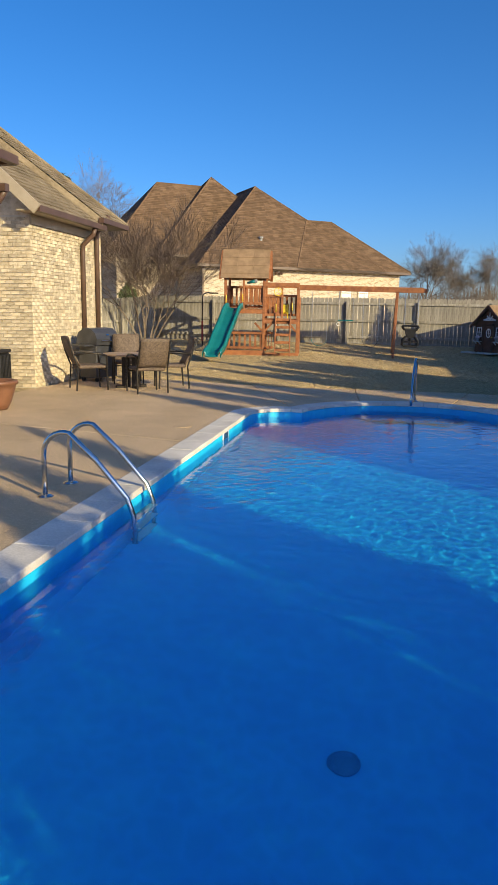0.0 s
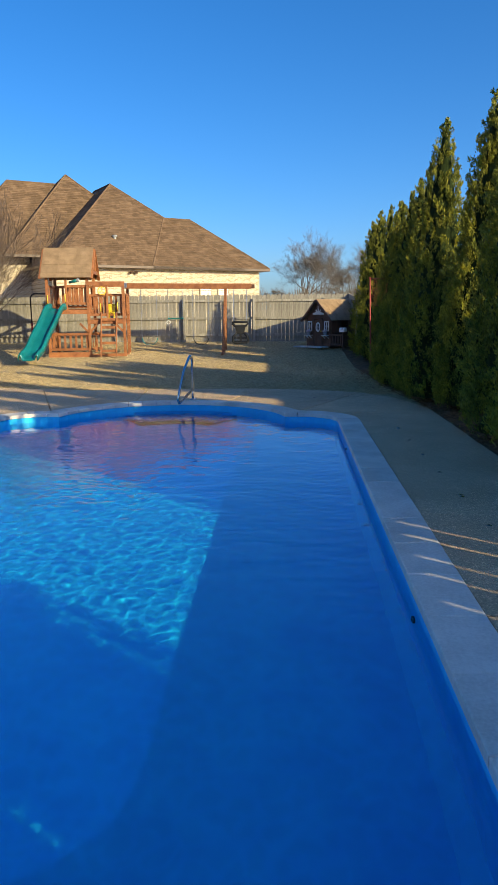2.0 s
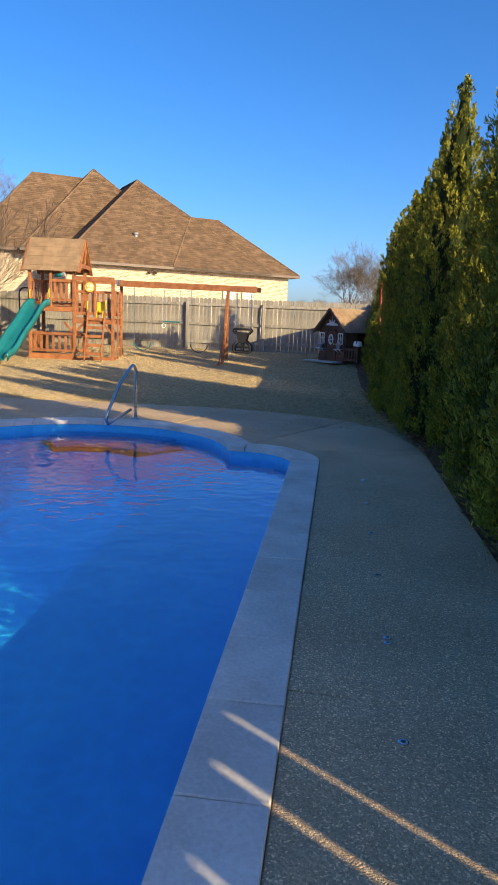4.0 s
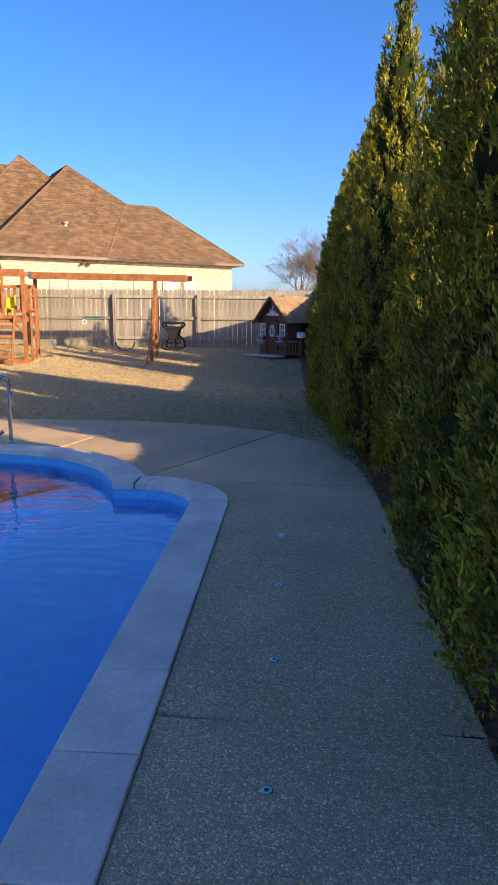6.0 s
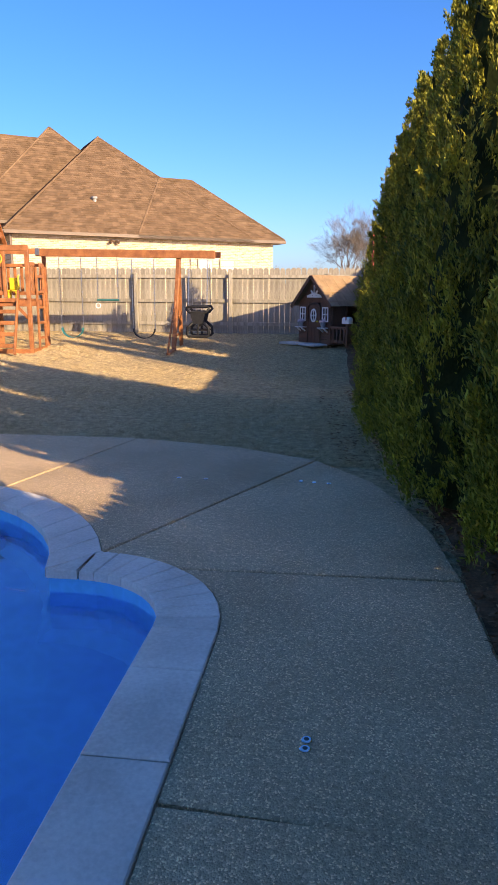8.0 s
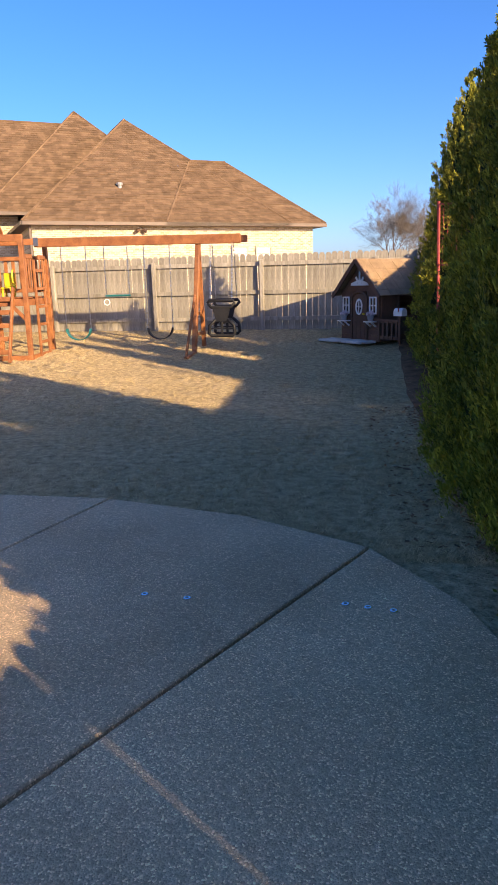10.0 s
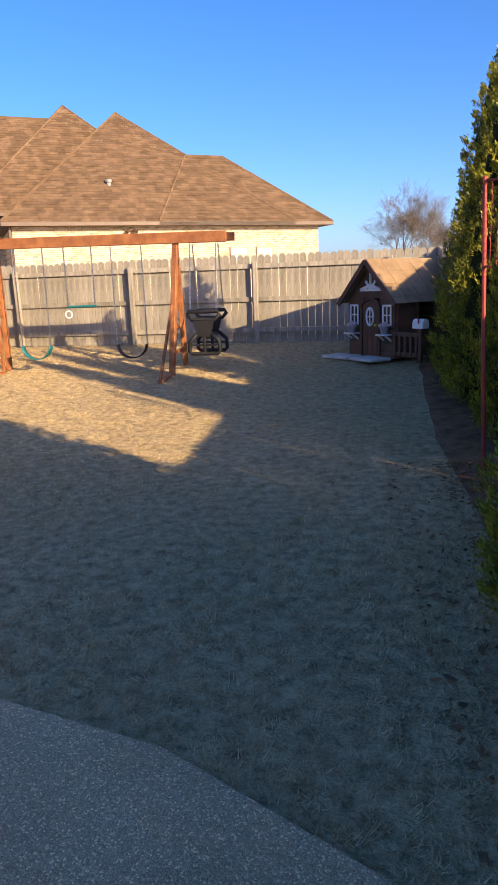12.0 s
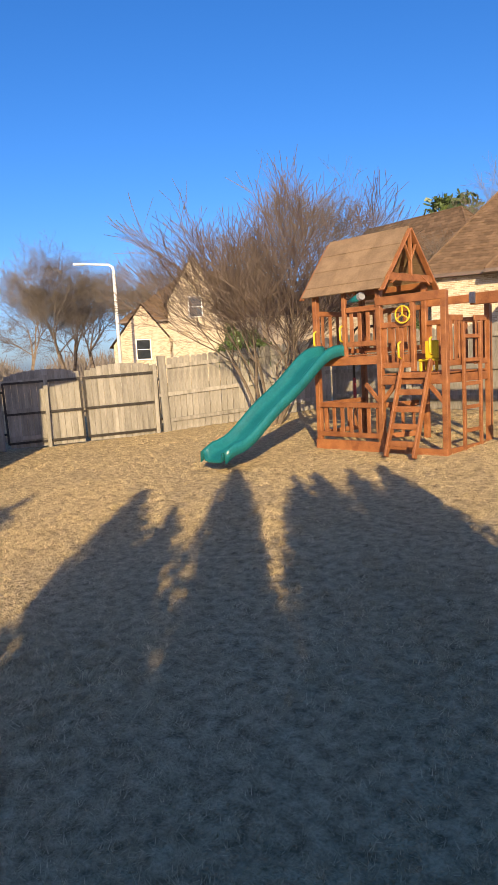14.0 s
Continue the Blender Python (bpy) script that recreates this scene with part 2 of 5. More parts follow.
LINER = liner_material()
DRAINGREEN = material("faded_drain_plastic", (0.012, 0.26, 0.50), (0.03, 0.36, 0.66), 8, 0.6, 0.05)
STEPPLASTIC = material("pool_step_plastic", (0.03, 0.25, 0.62), (0.05, 0.32, 0.7), 3, 0.4, 0.05)


def water_material():
    m = bpy.data.materials.new("pool_water")
    m.use_nodes = True
    bs = m.node_tree.nodes["Principled BSDF"]
    bs.inputs["Base Color"].default_value = (0.45, 0.96, 1.0, 1)
    bs.inputs["Roughness"].default_value = 0.0
    bs.inputs["IOR"].default_value = 1.33
    bs.inputs["Transmission Weight"].default_value = 1.0
    return m


WATER = water_material()

# ---- pool outline: straight sides, rounded corners, a round bay at both ends ----
POOL_W, COPE = 6.1, 0.305
CX, YF, YN = -POOL_W / 2, 4.65, -4.27         # middle, and where the straight sides end
CORNER, BAY = 0.95, 2.26


def pool_outline(inset, n=10):
    """Round the pool, counter-clockwise from the near end of the right side."""
    r, R = CORNER - inset, BAY - inset
    q = CORNER - inset - 0.19                      # bay centre to the end line
    half = math.sqrt(R * R - q * q)
    a = math.degrees(math.atan2(q, half))
    far_c, near_c = YF + 0.19, YN - 0.19
    pts = [(-inset, YN + 0.61 * k) for k in range(15) if YN + 0.61 * k < YF]
    pts += arc(-CORNER, YF, r, 0, 90, n)
    pts += arc(CX, far_c, R, a, 180 - a, 2 * n)
    pts += arc(-POOL_W + CORNER, YF, r, 90, 180, n)
    pts += [(-POOL_W + inset, YN + 0.61 * k) for k in range(14, -1, -1) if YN + 0.61 * k < YF]
    pts += arc(-POOL_W + CORNER, YN, r, 180, 270, n)
    pts += arc(CX, near_c, R, 180 + a, 360 - a, 2 * n)
    pts += arc(-CORNER, YN, r, 270, 360, n)[:-1]
    return pts


OUTER, INNER = pool_outline(0.0), pool_outline(COPE)
WATER_Z, FLOOR_Z = -0.14, -0.80

# ---- ground ----
DECK_FAR = [(1.30, 5.47), (1.24, 6.25), (1.10, 6.9), (0.87, 7.6), (0.36, 8.34), (-0.55, 8.85), (-1.72, 9.15), (-3.4, 9.15), (-5.6, 8.95), (-8.2, 9.6), (-10.9, 9.75)]


def deck_edge_y(x):
    e = sorted(DECK_FAR)
    for (x0, y0), (x1, y1) in zip(e, e[1:]):
        if x0 <= x <= x1:
            return y0 + (y1 - y0) * (x - x0) / (x1 - x0)
    return 9.75 if x < -10.9 else 5.4


def ground_sheet():
    xs = [-900, -300, -120, -60, -40] + [-30 + 0.5 * i for i in range(81)] + [12, 20, 40, 60, 120, 300, 900]
    ys = [-900, -300, -120, -60, -30, -20] + [-14 + 0.5 * i for i in range(85)] + [30, 34, 40, 60, 120, 300, 900]
    vid, verts, faces = {}, [], []
    for i, x in enumerate(xs):
        for j, y in enumerate(ys):
            vid[i, j] = len(verts)
            verts.append((x, y, lawn_z(x, y) - 0.03 + 0.012 * noise.noise((x * 0.6, y * 0.6, 0))))
    for i in range(len(xs) - 1):
        for j in range(len(ys) - 1):
            x0, x1, y0, y1 = xs[i], xs[i + 1], ys[j], ys[j + 1]
            if x0 >= -10.0 and x1 <= 1.0 and y0 >= -8.5 and y1 <= min(deck_edge_y(x0), deck_edge_y(x1)) - 0.3:
                continue
            faces.append((vid[i, j], vid[i + 1, j], vid[i + 1, j + 1], vid[i, j + 1]))
    return tagged(mesh_part("ground", verts, faces, DORMANT), "dormant tan lawn rising gently to the fence", "lawn", kind="structure")


ground_sheet()

# ---- pool shell, water, deck ----
def pool_shell():
    verts, faces, n = [], [], len(INNER)
    for x, y in INNER:
        verts += [(x, y, -0.03), (x, y, FLOOR_Z + 0.12), (CX + (x - CX) * 0.965, 0.5 + (y - 0.5) * 0.985, FLOOR_Z)]
    for i in range(n):
        j = (i + 1) % n
        faces += [(3 * i, 3 * j, 3 * j + 1, 3 * i + 1), (3 * i + 1, 3 * j + 1, 3 * j + 2, 3 * i + 2)]
    faces.append([3 * i + 2 for i in range(n)])
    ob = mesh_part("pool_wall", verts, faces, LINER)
    return tagged(ob, "blue vinyl pool liner walls and floor", "swimming pool", kind="structure")


pool = pool_shell()


def water_sheet():
    """A rippled sheet whose waves gather the sun into nets of light on the floor."""
    edge = pool_outline(COPE + 0.002)
    y0, y1 = min(p[1] for p in edge), max(p[1] for p in edge)

    def span(y):
        """Where the outline crosses this line."""
        hits = []
        for (ax_, ay), (bx, by) in zip(edge, edge[1:] + edge[:1]):
            if (ay <= y) != (by <= y):
                hits.append(ax_ + (bx - ax_) * (y - ay) / (by - ay))
        return min(hits), max(hits)

    def wave(x, y):
        return 0.0022 * noise.noise((x * 2.4, y * 3.2, 3.0)) + 0.0016 * noise.noise((x * 8.0, y * 9.5, 8.0)) + 0.0013 * noise.noise((x * 14.0, y * 16.0, 5.0))

    cols, rows = 270, 570
    verts, faces = [], []
    for j in range(rows + 1):
        y = y0 + 0.004 + (y1 - y0 - 0.008) * j / rows
        a, b = span(y)
        for i in range(cols + 1):
            x = a + (b - a) * i / cols
            verts.append((x, y, WATER_Z + wave(x, y)))
    for j in range(rows):
        for i in range(cols):
            k = j * (cols + 1) + i
            faces.append((k, k + 1, k + cols + 2, k + cols + 1))
    ob = mesh_part("water", verts, faces, WATER)
    for f in ob.data.polygons:
        f.use_smooth = True
    return tagged(ob, "clear rippled blue swimming pool water", "water", kind="structure")


water = water_sheet()
water.cycles.is_caustics_caster = True
pool.cycles.is_caustics_receiver = True
sun.data.cycles.is_caustics_light = True


def coping():
    root = tagged(new("coping"), "pale grey stone coping round the swimming pool", "coping", kind="structure")
    bed_v, bed_f, n = [], [], len(OUTER)
    for (xo, yo), (xi, yi) in zip(OUTER, INNER):
        bed_v += [(xo, yo, -0.008), (xi, yi, -0.008), (xi, yi, -0.05)]
    for i in range(n):
        j = (i + 1) % n
        bed_f += [(3 * i, 3 * j, 3 * j + 1, 3 * i + 1), (3 * i + 1, 3 * j + 1, 3 * j + 2, 3 * i + 2)]
    mesh_part("mortar_bed", bed_v, bed_f, GROUT, root)
    for i in range(n):
        j = (i + 1) % n
        o0, o1, i0, i1 = (Vector(p) for p in (OUTER[i], OUTER[j], INNER[i], INNER[j]))
        if (o1 - o0).length < 0.05 and (i1 - i0).length < 0.05:
            continue
        eo, ei = (o1 - o0), (i1 - i0)
        go = eo * (0.004 / max(eo.length, 0.05))
        gi = ei * (0.004 / max(ei.length, 0.05))
        lip = ((i0 + i1) / 2 - (o0 + o1) / 2).normalized() * 0.025
        quad = [o0 + go, o1 - go, i1 - gi + lip, i0 + gi + lip]
        bm = prism([(p.x, p.y) for p in quad], -0.045, 0.012 + random.uniform(-0.0015, 0.0015))
        top = [e for e in bm.edges if all(v.co.z > 0 for v in e.verts)]
        bmesh.ops.bevel(bm, geom=top, offset=0.006, segments=1, affect="EDGES")
        part("coping_stone", bm, STONE, root)


coping()


def outer_between(p, q):
    """The stretch of the pool's outer line from the corner nearest p to that nearest q."""
    near = lambda t: min(range(len(OUTER)), key=lambda k: (OUTER[k][0] - t[0]) ** 2 + (OUTER[k][1] - t[1]) ** 2)
    a, b, out = near(p), near(q), []
    while True:
        out.append(OUTER[a])
        if a == b:
            return out
        a = (a + 1) % len(OUTER)


deck = tagged(new("pavement"), "exposed aggregate concrete pool deck with joints", "pool deck", kind="structure")


def slab(outline):
    c = Vector((sum(p[0] for p in outline) / len(outline), sum(p[1] for p in outline) / len(outline)))
    bm = prism(outline, -0.12, 0.0)
    tops = [e for e in bm.edges if all(v.co.z > -0.01 for v in e.verts)]
    bmesh.ops.bevel(bm, geom=tops, offset=0.008, segments=1, affect="EDGES")
    return part("concrete_slab", bm, CONCRETE, deck)


G = 0.011
joints = [5.42, 3.47, 1.5, -0.45, -2.4, -4.25]
for y1, y0 in zip(joints, joints[1:]):
    pool_side = outer_between((0.0, y0 if y0 > YN else YN), (0.0, y1) if y1 < 5 else (-0.38, 5.4))
    pool_side = [(x + 0.003, y) for x, y in pool_side if y0 + 0.05 < y < y1 - 0.02]
    left0 = (0.003, y0 + G) if y0 > YN else (-0.24, y0 + G)
    left1 = (0.003, y1 - G) if y1 < 5 else (-0.36, y1 - G)
    slab([left0, (1.32 if y0 > -3 else 1.6, y0 + G - 0.1), (1.31, y1 - G - 0.05 if y1 < 5 else y1 - G + 0.03)] + [left1] + pool_side[::-1])
slab([(-0.35, 5.42 + G)] + [(1.30, 5.47 + G)] + DECK_FAR[1:4] + [(0.365, 8.33)] + [(-0.905, 5.63)] + outer_between((-0.38, 5.4), (-0.92, 5.6))[::-1][1:-1])
slab([(-0.925, 5.64), (0.35, 8.35), (-0.55, 8.85), (-1.71, 9.14), (-2.25, 6.97)] + outer_between((-0.92, 5.65), (-2.2, 6.93))[::-1][1:])
slab([(-2.265, 6.975), (-1.73, 9.15), (-3.4, 9.15), (-4.2, 9.07), (-4.0, 6.89)] + outer_between((-2.3, 6.97), (-4.0, 6.88))[::-1][1:-1])
slab([(-4.015, 6.88), (-4.215, 9.07), (-5.6, 8.95), (-6.6, 9.2), (-5.2, 5.66)] + outer_between((-4.1, 6.84), (-5.15, 5.66))[::-1][1:])
slab([(-5.21, 5.64), (-6.61, 9.19), (-8.2, 9.6), (-10.9, 9.75), (-10.9, 2.82), (-6.103, 1.82)] + outer_between((-5.2, 5.6), (-6.1, 1.9))[::-1][:-1])
slab([(-6.103, 1.805), (-10.9, 2.805), (-14, 2.805), (-14, -4.6), (-6.103, -4.25)] + outer_between((-6.1, 1.8), (-6.1, -4.2))[::-1])
slab([(-6.103, -4.27), (-14, -4.62), (-14, -9.5), (-3.06, -9.5), (-3.06, -6.72)] + outer_between((-6.1, -4.27), (-3.1, -6.72))[::-1])
slab([(-3.045, -6.72), (-3.045, -9.5), (1.9, -9.5), (1.62, -4.37), (0.003, -4.27)] + outer_between((-3.0, -6.72), (0.0, -4.3))[::-1])
bed = bmesh.new()
prism([(-10.95, -9.4), (1.2, -9.4), (1.2, -6.9), (-10.95, -6.9)], -0.2, -0.11, bed)
for x0, x1, y0, y1 in ((0.03, 1.29, -6.6, 6.4), (-10.9, -6.13, -6.6, 9.3), (-6.1, 0.0, 7.1, 8.6), (-6.1, 0.0, -6.9, -6.65)):
    prism([(x0, y0), (x1, y0), (x1, y1), (x0, y1)], -0.2, -0.05, bed)
part("joint_bed", bed, GROUT, deck)


# ---- fences ----
def picket_mesh(h, w=0.138, t=0.018):
    c = 0.03
    bm = bmesh.new()
    outline = [(-w / 2, 0), (w / 2, 0), (w / 2, h - 1.6 * c), (w / 2 - c * 0.9, h - 0.25 * c), (w / 2 - c * 1.4, h), (-w / 2 + c * 1.4, h), (-w / 2 + c * 0.9, h - 0.25 * c), (-w / 2, h - 1.6 * c)]
    f = [bm.verts.new((x, -t / 2, z)) for x, z in outline]
    b = [bm.verts.new((x, t / 2, z)) for x, z in outline]
    bm.faces.new(f)
    bm.faces.new(b[::-1])
    for i in range(8):
        j = (i + 1) % 8
        bm.faces.new((f[j], f[i], b[i], b[j]))
    me = bpy.data.meshes.new("picket")
    bm.to_mesh(me)
    bm.free()
    me.materials.append(FENCEWOOD)
    return me


def board_fence(name, a, b, label, pitch=2.68, first=0.0, height=1.76, inward=-1, z_of=lawn_z, gap=0.006, skip=None, wide=()):
    """A run of pickets with rails and posts on its inner side."""
    a, b = Vector((*a, 0)), Vector((*b, 0))
    d = (b - a).normalized()
    n = Vector((-d.y, d.x, 0)) * -inward
    turn = math.atan2(d.y, d.x)
    run = (b - a).length
    root = tagged(new(name), label, "fence")
    mesh = picket_mesh(height)
    s = 0.07
    while s < run:
        if not (skip and skip[0] < s < skip[1]):
            p = a + d * s
            ob = new("picket", mesh)
            ob.parent = root
            ob.matrix_basis = pose(p.x, p.y, z_of(p.x, p.y) - 0.02 + random.uniform(-0.012, 0.012), 0, random.uniform(-0.5, 0.5), math.degrees(turn) + random.uniform(-0.8, 0.8))
        step = 0.138 + gap + random.uniform(-0.002, 0.004)
        if any(y0 < (a + d * (s + step)).y <= y0 + step for y0 in wide):
            step += 0.027
        s += step
    s = first
    stops = []
    while s < run + 0.1:
        stops.append(s)
        s += pitch
    for s in stops:
        p = a + d * s + n * 0.10
        z = z_of(p.x, p.y)
        part("fence_post", box((p.x, p.y, z + (height - 0.12) / 2 - 0.02), (0.09, 0.09, height - 0.12), Matrix.Rotation(turn, 3, "Z"), 0.006), FENCEWOOD, root)
    edges = [0.0] + stops + [run]
    for s0, s1 in zip(edges, edges[1:]):
        if s1 - s0 < 0.2 or (skip and s0 >= skip[0] - 0.2 and s1 <= skip[1] + 0.2):
            continue
        p, q = a + d * (s0 + 0.03) + n * 0.035, a + d * (s1 - 0.03) + n * 0.035
        for h in (0.24, 0.49 * height, height - 0.24):
            part("fence_rail", beam((p.x, p.y, z_of(p.x, p.y) + h), (q.x, q.y, z_of(q.x, q.y) + h), 0.04, 0.09), FENCEWOOD, root)
    return root


board_fence("fence", (-13.1, 21.05), (1.15, 20.80), "weathered grey cedar picket fence along the lawn's back", first=2.62, inward=1)
board_fence("fence", (3.3, -14.0), (3.02, -0.3), "weathered cedar picket fence behind the evergreen row", inward=-1, first=1.0, wide=(-3.28, -3.58, -4.03, -4.30))
board_fence("fence", (3.0, -0.2), (1.14, 20.75), "weathered cedar picket fence behind the evergreen row", inward=-1, first=1.0, wide=(4.5, 11.85, 12.3))
board_fence("fence", (-17.6, 9.2), (-13.1, 21.0), "weathered grey cedar side fence beside the gate", first=0.6, inward=1, skip=(4.6, 8.35), pitch=2.5)


# ---- evergreen row ----
def arborvitae_mesh(name, seed, clumps=950, each=46, grain=1.0, h=4.6, r=0.78):
    """A narrow cone of upright flat sprays that grow in tufts, gaps darkened by a filler core."""
    rng = np.random.default_rng(seed)

    def radius(zz):
        u = np.clip(zz / h, 0, 1)
        return r * np.clip(np.minimum(0.86 + 0.7 * u, 1.0) * (1 - u) ** 0.62 + 0.015, 0.02, None)

    ct = 1 - rng.random(clumps) ** 0.64
    cz = 0.10 + ct * (h - 0.22)
    ca = rng.random(clumps) * 2 * np.pi
    lump = 1 + 0.09 * np.sin(ca * 3 + cz * 2.1 + seed) + 0.07 * np.sin(ca * 5 - cz * 4.3) + rng.normal(0, 0.07, clumps)
    cr = radius(cz) * lump - 0.05
    out = np.stack([np.cos(ca), np.sin(ca), np.zeros(clumps)], 1)
    centre = out * cr[:, None] + np.array([0, 0, 1]) * cz[:, None]
    grow = out * (0.25 + 0.55 * rng.random(clumps))[:, None] + np.array([0, 0, 1.0]) + rng.normal(0, 0.18, (clumps, 3))
    grow /= np.linalg.norm(grow, axis=1)[:, None]
    size = (0.07 + 0.11 * rng.random(clumps)) * (0.55 + 0.45 * (1 - cz / h))
    tip = slice(0, 26)
    cz_tip = h * (0.90 + 0.095 * rng.random(26))
    centre[tip] = np.stack([rng.normal(0, 0.03, 26), rng.normal(0, 0.03, 26), cz_tip], 1)
    grow[tip] = np.array([0, 0, 1.0]) + rng.normal(0, 0.12, (26, 3))
    size[tip] = 0.06
    k = np.repeat(np.arange(clumps), each)
    n = len(k)
    along = rng.random(n) ** 0.8
    p = centre[k] + grow[k] * (along * size[k] * 1.5)[:, None] + rng.normal(0, 0.34, (n, 3)) * (size[k] * (1.05 - 0.75 * along))[:, None]
    up = grow[k] + rng.normal(0, 0.42, (n, 3))
    up /= np.linalg.norm(up, axis=1)[:, None]
    side = np.cross(up, rng.normal(0, 1, (n, 3)))
    side /= np.linalg.norm(side, axis=1)[:, None]
    ln = (0.020 + 0.030 * rng.random(n))[:, None] * grain
    wd = ln * 0.19
    v = np.stack([p - up * ln * 0.2, p + up * ln * 0.5 + side * wd, p + up * ln, p + up * ln * 0.4 - side * wd], 1).reshape(-1, 3)
    me = bpy.data.meshes.new(name)
    me.from_pydata(v.tolist(), [], [(4 * i, 4 * i + 1, 4 * i + 2, 4 * i + 3) for i in range(n)])
    me.materials.append(ARBOR)
    # Solid filler cone; its near-black colour stands in for shade between the tufts.
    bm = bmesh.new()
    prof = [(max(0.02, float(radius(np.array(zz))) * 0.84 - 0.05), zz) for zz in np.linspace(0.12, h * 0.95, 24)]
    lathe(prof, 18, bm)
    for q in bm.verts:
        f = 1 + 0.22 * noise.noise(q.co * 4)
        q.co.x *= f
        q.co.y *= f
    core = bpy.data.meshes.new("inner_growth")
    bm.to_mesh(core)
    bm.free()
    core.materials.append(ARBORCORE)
    tr = bpy.data.meshes.new("trunk")
    bm = tube([(0, 0, -0.05), (0.01, 0, 0.5), (0, 0.01, 1.4), (0, 0, h * 0.9)], 0.05, 7, radii=[0.065, 0.055, 0.045, 0.01])
    bm.to_mesh(tr)
    bm.free()
    tr.materials.append(BARK)
    return me, core, tr


FINE = [arborvitae_mesh("sprays", s, 1300, 64, 1.0) for s in (3, 8)]
COARSE = [arborvitae_mesh("sprays", s, 1100, 46, 1.15) for s in (15, 21)]
# place along the side fence, height, girth and lean of each tree
TREES = [(1.55, 16.9, 4.2, 0.66, 0.0), (1.6, 15.4, 4.4, 0.68, 0.0), (1.65, 13.75, 4.4, 0.50, 0.0), (1.78, 12.85, 4.4, 0.48, 0.0),
         (1.36, 9.8, 4.0, 0.60, 0.0), (1.45, 9.15, 4.1, 0.60, 0.0), (1.52, 8.5, 4.25, 0.58, 0.0), (1.57, 8.05, 4.3, 0.55, 0.0), (1.62, 6.95, 4.95, 0.64, 0.0), (2.1, 5.7, 4.4, 0.60, 0.0), (2.02, 5.75, 5.0, 0.70, -0.15),
         (1.96, 2.95, 5.4, 0.80, 0.0), (2.0, 1.5, 5.0, 0.82, 0.0), (2.25, 0.1, 4.9, 0.78, 0.0), (2.3, -1.3, 5.0, 0.76, 0.0),
         (2.45, -6.08, 5.0, 0.76, 0.0), (2.45, -7.5, 4.9, 0.70, 0.0), (2.5, -8.45, 5.0, 0.68, 0.0), (2.5, -9.55, 5.0, 0.74, 0.0), (2.6, -13.0, 5.0, 0.7, 0.0)]
for k, (x, y, h, r, lean) in enumerate(TREES):
    leaf, core, trunk = (FINE if 0.0 < y < 10.0 else COARSE)[k % 2]
    t = thing("evergreen_tree", pose(x, y, lawn_z(x, y) - 0.03), "tall narrow conical arborvitae evergreen beside the deck", "tree", "evergreen row")
    s = Matrix.Diagonal((r / 0.76, r / 0.76, h / 4.68, 1))
    s = Matrix(((1, 0, 0, 0), (0, 1, lean, 0), (0, 0, 1, 0), (0, 0, 0, 1))) @ s @ Matrix.Rotation(radians(47 * k), 4, "Z")
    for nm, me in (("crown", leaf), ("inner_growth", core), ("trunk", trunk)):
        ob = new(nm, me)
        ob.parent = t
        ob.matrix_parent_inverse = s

# mulch under the evergreens
mv, mf = [], []
ys = [-9 + 0.5 * i for i in range(57)]
for y in ys:
    lx = 1.33 if y < 6 else 1.36 - 0.075 * (y - 6) + 0.05 * noise.noise((y * 1.7, 0.3, 0.0))
    rx = 3.15 - 0.09 * (y - 1)
    lx += 0.35 * max(0, y - 14) / 5
    for k in range(7):
        x = lx + (rx - lx) * k / 6
        mv.append((x, y, lawn_z(x, y) - 0.03 + (0.035 if 0 < k < 6 else 0.014) + 0.03 * noise.noise((x * 3, y * 3, 1))))
for j in range(len(ys) - 1):
    for k in range(6):
        mf.append((7 * j + k, 7 * j + k + 1, 7 * j + 8 + k, 7 * j + 7 + k))
tagged(mesh_part("mulch_bed", mv, mf, MULCH), "dark brown leaf mulch under the evergreens", "mulch", kind="structure")


# ---- dry grass blades ----
def grass():
    """Short dormant turf: blades in small leaning tufts, thickest near the walk."""
    rng = np.random.default_rng(4)
    tufts = 60000
    ty = 8.2 + 12.4 * rng.random(tufts) ** 1.7
    tx = -16.5 + 18.2 * rng.random(tufts) ** 0.62
    edge = np.array([deck_edge_y(a) for a in tx])
    keep = (ty > edge + 0.03) & (tx < 1.5 - 0.07 * (ty - 6) - 0.45 * rng.random(tufts) ** 2)
    tx, ty = tx[keep], ty[keep]
    tufts = len(tx)
    k = np.repeat(np.arange(tufts), 10)
    n = len(k)
    spread = (0.012 + 0.03 * rng.random(tufts))[k]
    x, y = tx[k] + rng.normal(0, 1, n) * spread, ty[k] + rng.normal(0, 1, n) * spread
    z = 0.0038 * np.clip(y - 8.6, 0, 12.6) ** 2 - 0.035
    a = rng.random(n) * 2 * np.pi
    tall = (0.6 + 0.8 * rng.random(tufts))[k]
    h = (0.012 + 0.026 * rng.random(n)) * tall
    w = 0.0018 + 0.0024 * rng.random(n)
    comb = rng.normal(0, 0.020, (tufts, 2))[k]
    lean = comb * 1.3 + rng.normal(0, 0.018, (n, 2))
    b0 = np.stack([x - w * np.cos(a), y - w * np.sin(a), z], 1)
    b1 = np.stack([x + w * np.cos(a), y + w * np.sin(a), z], 1)
    top = np.stack([x + lean[:, 0], y + lean[:, 1], z + h], 1)
    v = np.stack([b0, b1, top], 1).reshape(-1, 3)
    ob = mesh_part("grass", v.tolist(), [(3 * i, 3 * i + 1, 3 * i + 2) for i in range(n)], BLADES)
    tagged(ob, "short dry tan grass blades over the lawn", "grass", kind="stuff")


grass()


